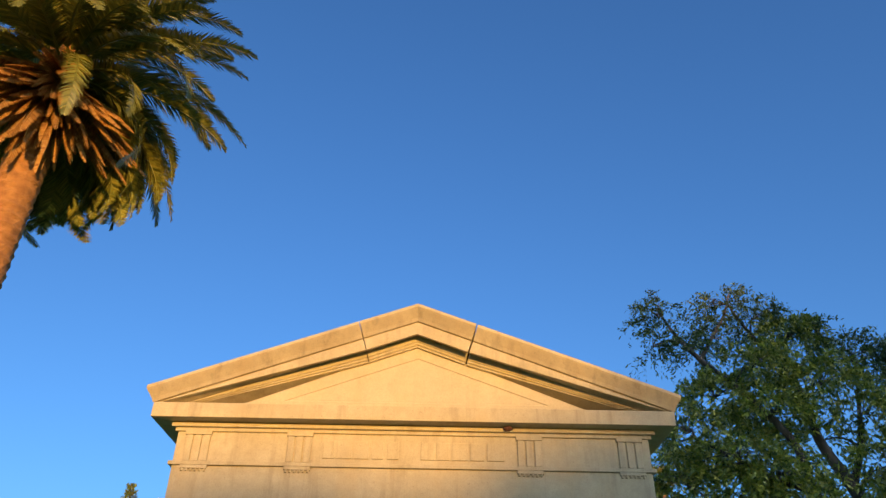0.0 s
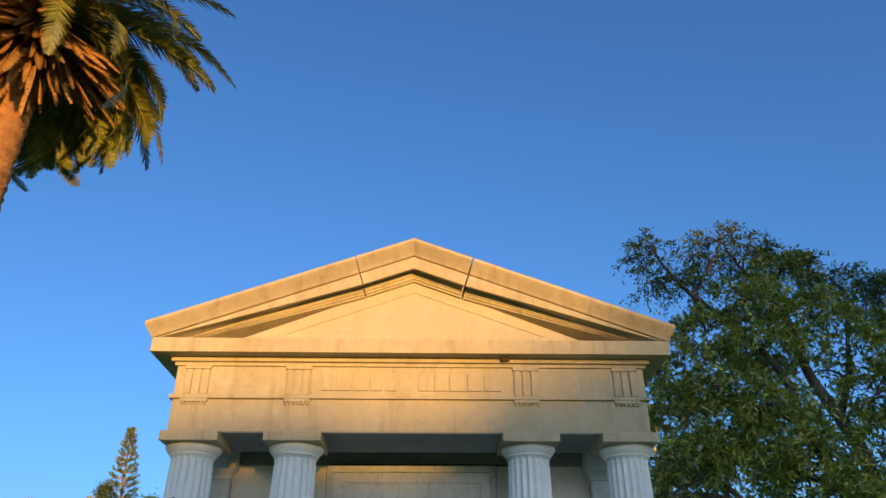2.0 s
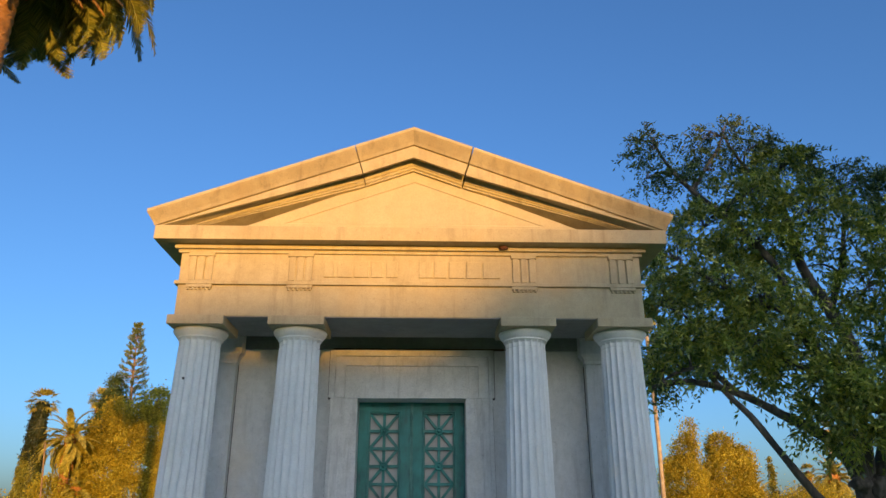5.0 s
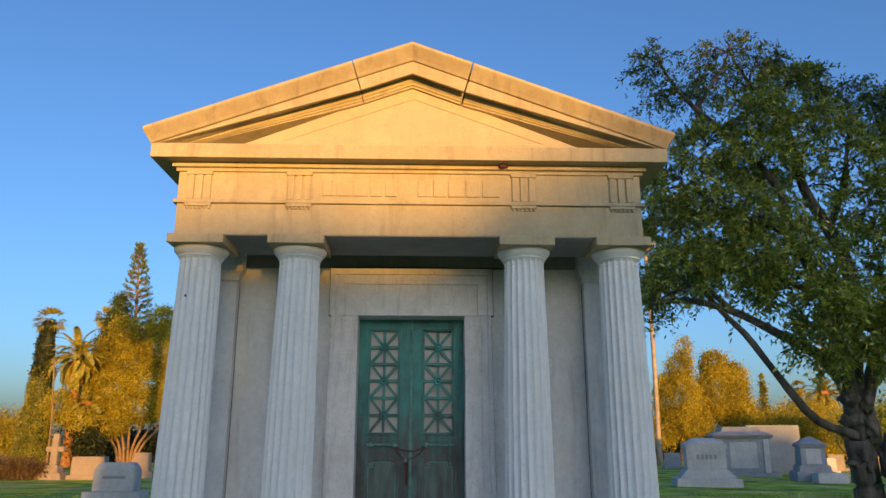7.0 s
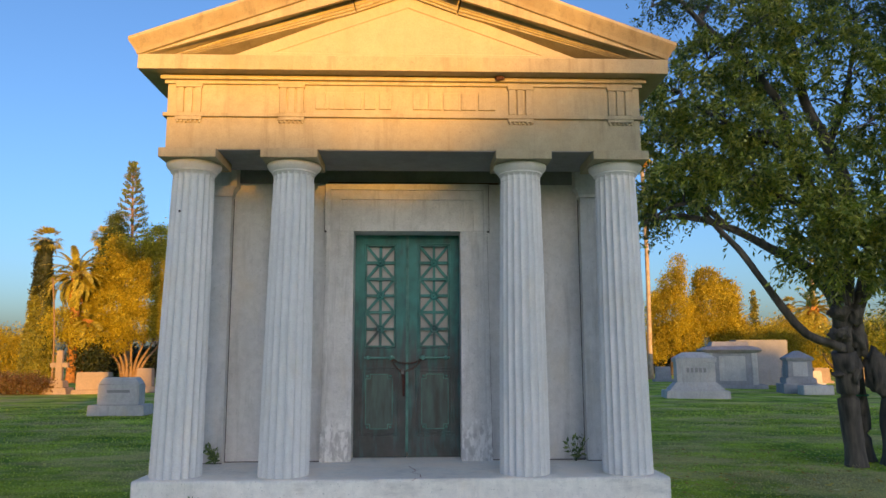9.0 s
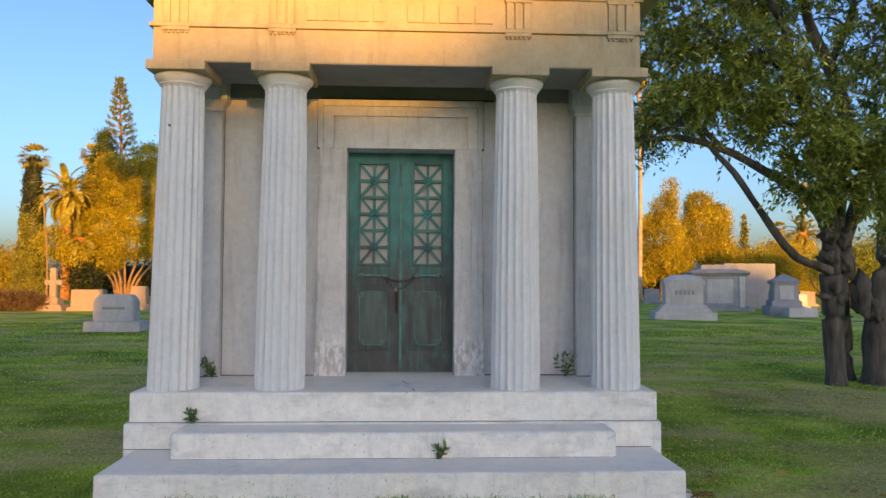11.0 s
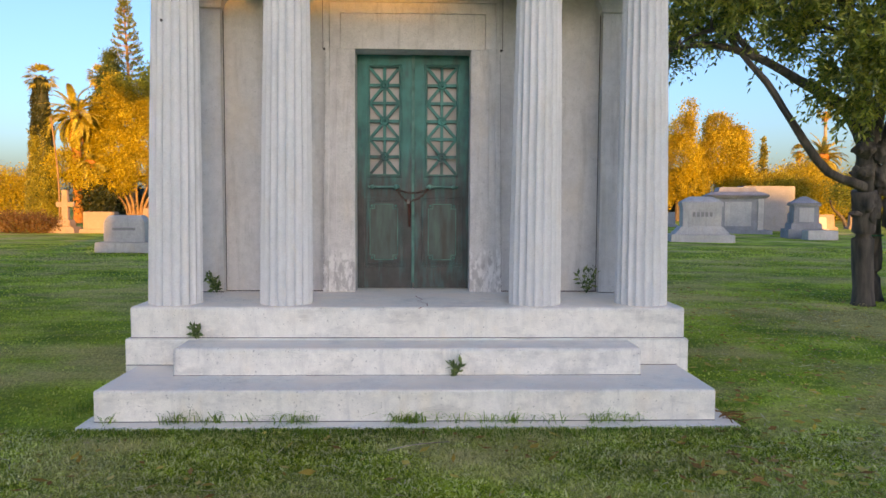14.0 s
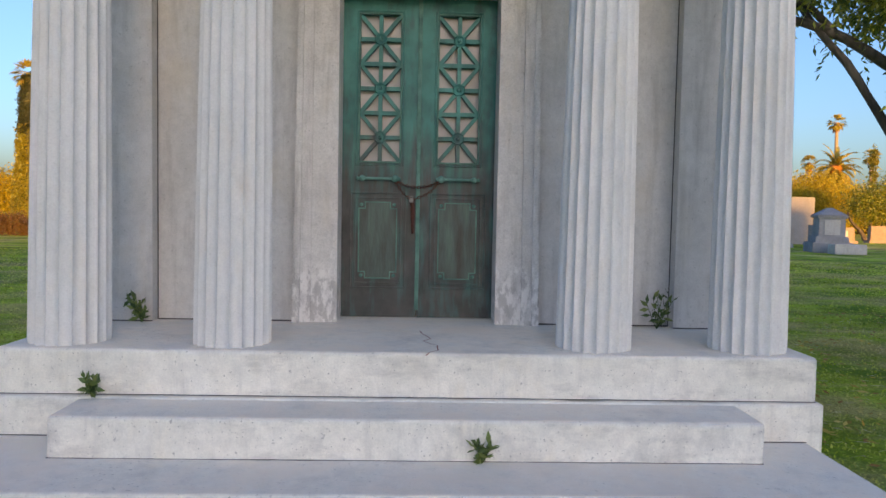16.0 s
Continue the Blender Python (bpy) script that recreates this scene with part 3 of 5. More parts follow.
def build_pediment():
    apex, slope, wall_x = 5.312, 0.369, 2.155
    profile = [(-0.30, 0.0), (0.225, 0.0), (0.225, -0.028), (0.215, -0.05), (0.196, -0.085), (0.176, -0.125), (0.166, -0.158), (0.147, -0.163), (0.147, -0.173),
               (0.158, -0.177), (0.155, -0.288), (0.128, -0.288), (0.124, -0.240), (0.052, -0.240), (0.050, -0.292), (0.044, -0.312), (0.034, -0.318), (0.032, -0.338), (0.018, -0.346), (0.016, -0.362), (-0.30, -0.362)]

    def run(bm, side, x0, x1):
        # side: -1 or 1; from x0 near the ridge out to x1 (None: the mitred end)
        a, b = [], []
        for p, q in profile:
            xe = wall_x + p if x1 is None else x1 + 0.04 + 0.28 * q      # joints lie square to the slope
            xs = x0 + 0.04 + 0.28 * q if x0 else 0.0
            a.append(bm.verts.new((side * xs, FACE - p, apex - slope * xs + q)))
            b.append(bm.verts.new((side * xe, FACE - p, max(apex - slope * xe + q, 4.29))))
        n = len(a)
        bm.faces.new(a if side > 0 else a[::-1])
        bm.faces.new(b[::-1] if side > 0 else b)
        for i in range(n):
            f = bm.faces.new((a[i], a[(i + 1) % n], b[(i + 1) % n], b[i]))
            f.material_index = 1 if 1 < i < 7 else 0          # the gutter moulding above the fascia
        return bm

    for bm, label in ((run(bmesh.new(), -1, 0.516, None), ""), (run(bmesh.new(), 1, 0.529, None), ""), (run(run(bmesh.new(), -1, 0.0, 0.508), 1, 0.0, 0.515), "stone ridge piece with dirty open joints")):
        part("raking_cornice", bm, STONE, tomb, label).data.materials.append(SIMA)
    # tympanum: a sunk triangular panel inside a raised border
    top = apex - 0.355
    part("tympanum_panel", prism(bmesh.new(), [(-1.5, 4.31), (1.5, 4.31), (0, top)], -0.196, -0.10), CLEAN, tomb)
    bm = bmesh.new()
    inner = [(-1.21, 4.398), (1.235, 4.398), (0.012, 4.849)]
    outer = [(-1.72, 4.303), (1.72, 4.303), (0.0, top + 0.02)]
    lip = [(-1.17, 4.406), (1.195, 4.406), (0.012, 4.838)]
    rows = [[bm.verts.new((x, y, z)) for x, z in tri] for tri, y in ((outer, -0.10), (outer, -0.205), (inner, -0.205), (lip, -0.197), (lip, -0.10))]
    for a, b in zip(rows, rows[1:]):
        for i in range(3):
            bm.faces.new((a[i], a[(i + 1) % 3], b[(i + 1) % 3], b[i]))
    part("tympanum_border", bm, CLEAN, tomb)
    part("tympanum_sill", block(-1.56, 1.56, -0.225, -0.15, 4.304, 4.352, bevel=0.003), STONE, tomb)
    # roof slabs behind the pediment
    for side in (-1, 1):
        bm = bmesh.new()
        prism(bm, [(0, apex - 0.01), (side * 2.33, apex - 0.01 - slope * 2.33), (side * 2.33, apex - 0.12 - slope * 2.33), (0, apex - 0.12)], 0.085, 4.75)
        part("roof_slab", bm, STONE, tomb)
    part("rear_gable", prism(bmesh.new(), [(-2.05, 4.303), (2.05, 4.303), (0, apex - 0.13)], 4.3, 4.6), STONE, tomb)
    # worn cut bars where the raised inscription stands
    word_rows = [[-0.80, 0.085], [-0.715, 0.02], [-0.675, 0.13], [-0.525, 0.13], [-0.37, 0.10], [-0.235, 0.10], [0.06, 0.125], [0.20, 0.11], [0.335, 0.14], [0.495, 0.125], [0.645, 0.15]]
    text = new("inscription")
    text.parent = tomb
    for x, wide in word_rows:
        tall = 0.022 if wide < 0.05 else 0.155
        bm = block(x, x + wide, FACE - 0.014, FACE + 0.002, 3.873, 3.873 + tall, bevel=0.003)
        part("bar", bm, STONE, text)


build_pediment()


def build_cella():
    back, side = 0.84, 2.10
    ow, otop = 0.537, 2.972
    part("wall", block(-1.76, -0.60, back, 1.30, FLOOR, 3.80), WALL, tomb)
    part("wall", block(0.60, 1.76, back, 1.30, FLOOR, 3.80), WALL, tomb)
    part("wall", block(-0.60, 0.60, back, 1.30, 3.05, 3.80), WALL, tomb)
    for s in (-1, 1):
        part("wall", block(min(s * 1.80, s * side), max(s * 1.80, s * side), 1.12, 4.6, FLOOR, 4.16), WALL, tomb)
        anta = new("pilaster")
        anta.parent = tomb
        a, b = sorted((s * 1.748, s * side))
        part("pilaster_shaft", block(a, b, 0.745, 1.12, FLOOR, 3.29, bevel=0.004), WALL, anta)
        cap = bmesh.new()
        rows = []
        for off, z in ((0.0, 3.292), (0.012, 3.30), (0.014, 3.33), (0.03, 3.36), (0.055, 3.385), (0.058, 3.40), (0.058, 3.452), (0.058, 3.80)):
            rows.append([cap.verts.new(c) for c in ((a - off, 0.745 - off, z), (b + off, 0.745 - off, z), (b + off, 1.12, z), (a - off, 1.12, z))])
        for p, q in zip(rows, rows[1:]):
            for i in range(4):
                cap.faces.new((p[i], p[(i + 1) % 4], q[(i + 1) % 4], q[i]))
        cap.faces.new(rows[0][::-1])
        cap.faces.new(rows[-1])
        part("pilaster_capital", cap, WALL, anta)
    part("wall", block(-1.78, 1.78, 4.35, 4.6, FLOOR, 4.16), WALL, tomb)
    # Dark strip laid over the wall top in place of its shadow.
    part("shade_band", block(-1.740, 1.740, 0.815, 0.838, 3.447, 3.80), SOFFIT, tomb, "dark band standing in for shade under the porch ceiling")
    part("stain_strip", block(-0.80, 0.93, 0.800, 0.814, 3.440, 3.458, bevel=0.003), RUST, tomb, "rust-brown stained ledge over the lintel")
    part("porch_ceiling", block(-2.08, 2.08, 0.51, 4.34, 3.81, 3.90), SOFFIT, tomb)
    # eared door frame in three stepped bands
    frame_ob = new("door_frame")
    frame_ob.parent = tomb
    for s in (-1, 1):
        bm = bmesh.new()
        for inner_x, top_x, foot_x, y in ((ow, 0.700, 0.715, 0.806), (0.700, 0.765, 0.785, 0.788), (0.765, 0.802, 0.834, 0.764)):
            low = inner_x if inner_x == ow else {0.700: 0.715, 0.765: 0.785}[inner_x]
            prism(bm, [(s * inner_x, 2.955), (s * top_x, 2.955), (s * foot_x, FLOOR), (s * low, FLOOR)], y, 1.055)
        part("jamb", bm, JAMB, frame_ob, "weathered stone door jamb with peeling stains")
    bm = bmesh.new()
    box(bm, -0.665, 0.665, 0.804, 1.28, 2.957, 3.275)
    for w0, w1, za, zb, y in ((0.668, 0.766, 3.278, 3.372, 0.790), (0.769, 0.823, 3.375, 3.437, 0.770)):
        box(bm, -w1, -w0, y, 1.0, 2.957, zb)
        box(bm, w0, w1, y, 1.0, 2.957, zb)
        box(bm, -w0, w0, y, 1.0, za, zb)
    part("lintel", bm, JAMB, frame_ob, "stone lintel with stepped eared mouldings")
    # dark open joints beside the frame and the pilasters
    for s in (-1, 1):
        bm = bmesh.new()
        box(bm, min(s * 0.824, s * 0.831), max(s * 0.824, s * 0.831), 0.80, 0.86, 2.95, 3.437)
        box(bm, min(s * 0.80, s * 0.826), max(s * 0.80, s * 0.826), 0.775, 0.86, 2.948, 2.955)
        prism(bm, [(s * 0.803, 2.95), (s * 0.809, 2.95), (s * 0.841, FLOOR), (s * 0.835, FLOOR)], 0.81, 0.86)
        part("joint", bm, JOINT, frame_ob, "dark open joint round the door frame")
        bm = block(min(s * 0.845, s * 1.74), max(s * 0.845, s * 1.74), 0.828, 0.845, FLOOR, FLOOR + 0.008)
        box(bm, min(s * 1.75, s * 2.10), max(s * 1.75, s * 2.10), 0.738, 0.75, FLOOR, FLOOR + 0.007)
        part("joint", bm, JOINT, tomb, "dirty joint along the foot of the porch wall")
        part("joint", block(min(s * 1.742, s * 1.7475), max(s * 1.742, s * 1.7475), 0.836, 0.86, FLOOR, 3.29), JOINT, tomb, "dark open joint beside a pilaster")


build_cella()


def build_door_leaf(s):
    leaf = new("door_leaf")
    leaf.parent = tomb
    y = 1.075
    x0, x1 = 0.004, 0.590           # from the meeting edge out
    gx0, gx1, gz0, gz1 = 0.134, 0.420, 1.814, 2.842
    px0, px1, pz0, pz1 = 0.104, 0.459, 0.942, 1.568

    def X(a, b):
        return tuple(sorted((s * a, s * b)))

    bm = bmesh.new()
    for a, b, c, d in ((x0, gx0, 0.708, 3.04), (gx1, x1, 0.708, 3.04), (gx0, gx1, 0.708, gz0), (gx0, gx1, gz1, 3.04)):
        xa, xb = X(a, b)
        box(bm, xa, xb, y, y + 0.075, c, d)
    part("leaf_frame", bm, BRONZE, leaf, "green patinated bronze door worn brown below")
    xa, xb = X(gx0, gx1)
    part("pane", block(xa, xb, y + 0.062, y + 0.070, gz0, gz1), FROST, leaf, "pale frosted pane behind the grille")

    def moulding(name, ax0, ax1, az0, az1, w, yf, material):
        q = bmesh.new()
        m0, m1 = X(ax0, ax1)
        box(q, m0, m0 + w, yf, y + 0.01, az0, az1, bevel=w * 0.3)
        box(q, m1 - w, m1, yf, y + 0.01, az0, az1, bevel=w * 0.3)
        box(q, m0 + w, m1 - w, yf, y + 0.01, az0, az0 + w, bevel=w * 0.3)
        box(q, m0 + w, m1 - w, yf, y + 0.01, az1 - w, az1, bevel=w * 0.3)
        return part(name, q, material, leaf)

    moulding("grille_moulding", gx0 - 0.028, gx1 + 0.028, gz0 - 0.03, gz1 + 0.03, 0.016, y - 0.010, BRONZE)
    moulding("grille_moulding", gx0 - 0.008, gx1 + 0.008, gz0 - 0.008, gz1 + 0.008, 0.011, y - 0.014, VERDIGRIS)
    moulding("panel_moulding", px0 - 0.02, px1 + 0.025, pz0 - 0.03, pz1 + 0.03, 0.013, y - 0.012, BRONZE)
    moulding("panel_moulding", px0 + 0.012, px1 - 0.008, pz0 + 0.004, pz1 - 0.004, 0.012, y - 0.012, BRONZE)
    # notched inner panel with four bolts
    pa, pb, pc, pd, nt = px0 + 0.045, px1 - 0.042, pz0 + 0.045, pz1 - 0.04, 0.045
    out = [(pa + nt, pc), (pb - nt, pc), (pb - nt, pc + nt), (pb, pc + nt), (pb, pd - nt), (pb - nt, pd - nt), (pb - nt, pd), (pa + nt, pd), (pa + nt, pd - nt), (pa, pd - nt), (pa, pc + nt), (pa + nt, pc + nt)]
    out = [(s * a, b) for a, b in out]
    part("panel", prism(bmesh.new(), out, y - 0.006, y + 0.01), PANEL, leaf, "raised bronze panel with notched corners")
    bm = bmesh.new()
    for i, (a, b) in enumerate(out):
        c, d = out[(i + 1) % len(out)]
        xa, xb, za, zb = min(a, c) - 0.004, max(a, c) + 0.004, min(b, d) - 0.004, max(b, d) + 0.004
        box(bm, xa, xb, y - 0.012, y + 0.01, za, zb)
    part("panel_edge", bm, VERDIGRIS, leaf)
    for a in (pa + 0.018, pb - 0.018):
        for b in (pc + 0.018, pd - 0.018):
            q = turned(bmesh.new(), [(0.014, 0.0), (0.014, 0.006), (0.007, 0.012)], 0, 0, 12)
            bmesh.ops.transform(q, matrix=Matrix.Translation((s * a, y, b)) @ Matrix.Rotation(math.pi / 2, 4, "X"), verts=q.verts)
            part("bolt", q, VERDIGRIS, leaf)
    # three star cells: upright, rails, diagonals and rosettes
    cell = (gz1 - gz0) / 3
    mid = (gx0 + gx1) / 2
    g = bmesh.new()
    box(g, s * mid - 0.014, s * mid + 0.014, y + 0.004, y + 0.052, gz0, gz1)
    part("grille_upright", g, BRONZE, leaf)
    for k in range(3):
        zc = gz0 + cell * (k + 0.5)
        for zz in ([zc] if k == 2 else [zc, zc + cell / 2]):
            part("grille_rail", block(*X(gx0, gx1), y + 0.006, y + 0.050, zz - 0.014, zz + 0.014), BRONZE, leaf)
        for d in (-1, 1):
            q = block(-0.5, 0.5, y + 0.008, y + 0.048, -0.0135, 0.0135)
            ln = math.hypot(gx1 - gx0, cell)
            an = math.atan2(cell, gx1 - gx0) * d
            bmesh.ops.transform(q, matrix=Matrix.Translation((s * mid, 0, zc)) @ Matrix.Rotation(-an, 4, "Y") @ Matrix.Diagonal((ln, 1, 1, 1)), verts=q.verts)
            part("grille_diagonal", q, BRONZE, leaf)
        q = turned(bmesh.new(), [(0.044, 0.0), (0.044, 0.008), (0.036, 0.014), (0.022, 0.008), (0.014, 0.009), (0.008, 0.018)], 0, 0, 20)
        bmesh.ops.transform(q, matrix=Matrix.Translation((s * mid, y + 0.012, zc)) @ Matrix.Rotation(math.pi / 2, 4, "X"), verts=q.verts)
        part("rosette", q, BRONZE, leaf)
    # pull bar on two round mounts
    q = bmesh.new()
    tube(q, [(s * 0.140, y - 0.045, 1.694), (s * 0.422, y - 0.045, 1.694)], 0.010, 0.010, 8, 10)
    for a, r in ((0.161, 0.027), (0.394, 0.022)):
        c = bmesh.ops.create_uvsphere(q, u_segments=14, v_segments=8, radius=r)["verts"]
        bmesh.ops.translate(q, vec=(s * a, y - 0.045, 1.694), verts=c)
        tube(q, [(s * a, y + 0.002, 1.694), (s * a, y - 0.045, 1.694)], 0.012, 0.012, 3, 10)
    for a in (0.135, 0.425):
        c = bmesh.ops.create_uvsphere(q, u_segments=10, v_segments=6, radius=0.013)["verts"]
        bmesh.ops.translate(q, vec=(s * a, y - 0.045, 1.694), verts=c)
    part("pull_handle", q, PULL, leaf, "horizontal bronze pull bar with knobs", True)


build_door_leaf(-1)
build_door_leaf(1)
part("meeting_strip", block(-0.014, 0.014, 1.062, 1.09, 0.76, 3.02, bevel=0.004), VERDIGRIS, tomb)


def link_mesh():
    bm = bmesh.new()
    n, k = 12, 6
    rings = []
    for i in range(n):
        a = 2 * math.pi * i / n
        c = Vector((0.013 * math.cos(a), 0, 0.008 * math.sin(a)))
        w = Vector((math.cos(a), 0, math.sin(a)))
        rings.append([bm.verts.new(c + w * 0.0032 * math.cos(2 * math.pi * j / k) + Vector((0, 0.0032 * math.sin(2 * math.pi * j / k), 0))) for j in range(k)])
    for i in range(n):
        for j in range(k):
            bm.faces.new((rings[i][j], rings[(i + 1) % n][j], rings[(i + 1) % n][(j + 1) % k], rings[i][(j + 1) % k]))
    return mesh_of("link", bm, RUST, True)


def build_chain():
    chain = thing("chain", "rusty iron chain looped between the door pulls with a small padlock", "chain", at=(0, 1.03, 1.66))
    lm = link_mesh()
    knot = (-0.045, 1.022, 1.545)
    strands = [[(-0.16, 1.022, 1.677), (-0.06, 1.018, 1.640), (0.05, 1.018, 1.640), (0.15, 1.022, 1.677)],
               [(-0.16, 1.022, 1.677), (-0.11, 1.02, 1.60), knot], [(0.15, 1.022, 1.677), (0.07, 1.02, 1.595), knot],
               [knot, (-0.042, 1.035, 1.45), (-0.036, 1.04, 1.33)]]
    for st in strands:
        length = sum((Vector(b) - Vector(a)).length for a, b in zip(st, st[1:]))
        n = max(3, int(length / 0.020))
        line = curve_points(st, n)
        for i in range(n):
            a, b = line[i], line[i + 1]
            ob = new("link", lm)
            ob.parent = chain
            ob.matrix_parent_inverse = Matrix.Translation((0, -1.03, -1.66))
            ob.matrix_basis = Matrix.Translation((a + b) / 2) @ (b - a).to_track_quat("X", "Z").to_matrix().to_4x4() @ Matrix.Rotation(math.pi / 2 * (i % 2), 4, "X")
    bm = block(-0.014, 0.014, -0.008, 0.008, -0.016, 0.012, bevel=0.003)
    tube(bm, [(-0.009, 0, 0.010), (-0.008, 0, 0.026), (0.008, 0, 0.026), (0.009, 0, 0.010)], 0.003, 0.003, 8, 6)
    rag = bmesh.new()
    tube(rag, [(knot[0] + 0.005, 0.005, -0.115), (knot[0] + 0.012, 0.012, -0.20), (knot[0] + 0.010, 0.018, -0.29), (knot[0] + 0.014, 0.016, -0.35)], 0.013, 0.009, 14, 7, 0.7, 4)
    part("strap", rag, plain("rusty_strap", (0.060, 0.016, 0.013), (0.115, 0.034, 0.026), 18, 0.9), chain, "rust-red strap hanging from the knotted chain", True)
    lock = part("padlock", bm, STEEL, chain, "small dull steel padlock")
    lock.location = (knot[0], knot[1] - 0.018 - 1.03, knot[2] - 1.66)


build_chain()


# ---- trees near the tomb ----
def leaf_sprays(pads, dense, nodes, twigs, seed):
    """Leaves strung along drooping twigs that spring from leafy pads; branchlets tie each pad to its nearest limb."""
    rng = np.random.default_rng(seed)
    places, ways = [], []
    for centre, radii in pads:
        c, r = np.array(centre), np.array(radii)
        root = nodes[np.argmin(np.linalg.norm(nodes - c + (0, 0, 0.15), axis=1))]
        sag = (root + c) / 2 + (0, 0, 0.10)
        tube(twigs, [tuple(root), tuple(sag), tuple(c)], 0.024, 0.010, 7, 5)
        for k in range(int(dense * float(np.prod(r)) ** 0.66) + 4):
            d = rng.normal(size=3)
            d /= np.linalg.norm(d)
            if d[2] < 0 and rng.random() < 0.65:
                d[2] = -d[2]
            p = c + d * r * rng.uniform(0.5, 1.05)
            if k % 2 == 0:
                tube(twigs, [tuple(c), tuple((c + p) / 2 + (0, 0, 0.05)), tuple(p)], 0.008, 0.003, 4, 4)
            for _ in range(5):
                w = d * np.array((1, 1, 0.35)) + rng.normal(size=3) * 0.6
                w /= np.linalg.norm(w)
                ln = rng.uniform(0.18, 0.42)
                t = np.linspace(0.15, 1.0, 13)[:, None]
                places.append(p + w * ln * t + np.array((0, 0, -0.55)) * ln * t * t + rng.normal(size=(13, 3)) * 0.012)
                ways.append(np.repeat([w * 0.6], 13, axis=0) + np.array((0, 0, -0.45)) * t + rng.normal(size=(13, 3)) * 0.5)
    return np.concatenate(places), np.concatenate(ways)


def build_shade_tree():
    """The old tree beside the tomb: several knotted stems, low sweeping limbs, a loose leafy crown."""
    tree = thing("tree", "old multi-stemmed tree with knotted grey trunks and loose dark green crown", "tree", at=(6.9, 4.9, 0))
    off = Matrix.Translation((-6.9, -4.9, 0))

    def limb(name, pts, r0, r1, seed, rough=0.25, flare=0.0, count=16, label=""):
        ob = part(name, tube(bmesh.new(), pts, r0, r1, count, 12, rough, seed, flare), BARK, tree, label, True)
        ob.matrix_parent_inverse = off
        return ob

    limb("trunk", [(6.87, 4.9, -0.05), (6.84, 4.9, 0.6), (6.80, 4.85, 1.2), (6.72, 4.75, 1.75)], 0.145, 0.17, 1, 0.2, 0.05)
    limb("trunk", [(7.36, 5.5, -0.05), (7.30, 5.4, 0.7), (7.12, 5.15, 1.4), (6.90, 4.85, 2.1)], 0.13, 0.11, 2, 0.25, 0.08)
    limb("trunk", [(7.62, 5.0, -0.05), (7.58, 5.0, 0.6), (7.64, 5.0, 1.2), (7.80, 5.0, 2.0), (7.85, 5.1, 3.2)], 0.22, 0.12, 3, 0.3, 0.10)
    knots = bmesh.new()
    lump(knots, (6.62, 4.62, 2.35), (0.15, 0.13, 0.11), 0.6, 2)
    lump(knots, (6.85, 4.6, 2.32), (0.12, 0.12, 0.16), 0.6, 3)
    lump(knots, (7.28, 4.85, 1.45), (0.16, 0.13, 0.33), 0.7, 4)
    lump(knots, (7.55, 4.9, 1.15), (0.13, 0.12, 0.18), 0.6, 5)
    # lower stub
    lump(knots, (6.60, 4.62, 2.02), (0.12, 0.10, 0.09), 1.0, 7)
    lump(knots, (6.93, 4.70, 1.92), (0.13, 0.11, 0.20), 1.0, 8)
    lump(knots, (6.80, 4.70, 1.52), (0.15, 0.12, 0.20), 1.0, 9)
    lump(knots, (6.62, 4.74, 1.40), (0.11, 0.07, 0.05), 0.4, 6)
    k = part("burl", knots, BARK, tree, "knotted burls and sawn stubs on the trunks", True)
    k.matrix_parent_inverse = off
    limb("limb", [(6.72, 4.72, 1.78), (6.45, 4.6, 1.86), (6.0, 4.55, 2.06), (5.5, 4.55, 2.72), (5.15, 4.6, 3.28), (4.80, 4.65, 3.68), (4.55, 4.8, 4.1)], 0.072, 0.036, 5, 0.35)
    limb("limb", [(6.75, 4.75, 1.7), (6.72, 4.7, 2.3), (6.4, 4.75, 2.95), (5.66, 4.7, 3.36), (4.95, 4.66, 3.70), (4.2, 4.6, 3.85), (3.6, 4.6, 3.75)], 0.12, 0.028, 6, 0.35)
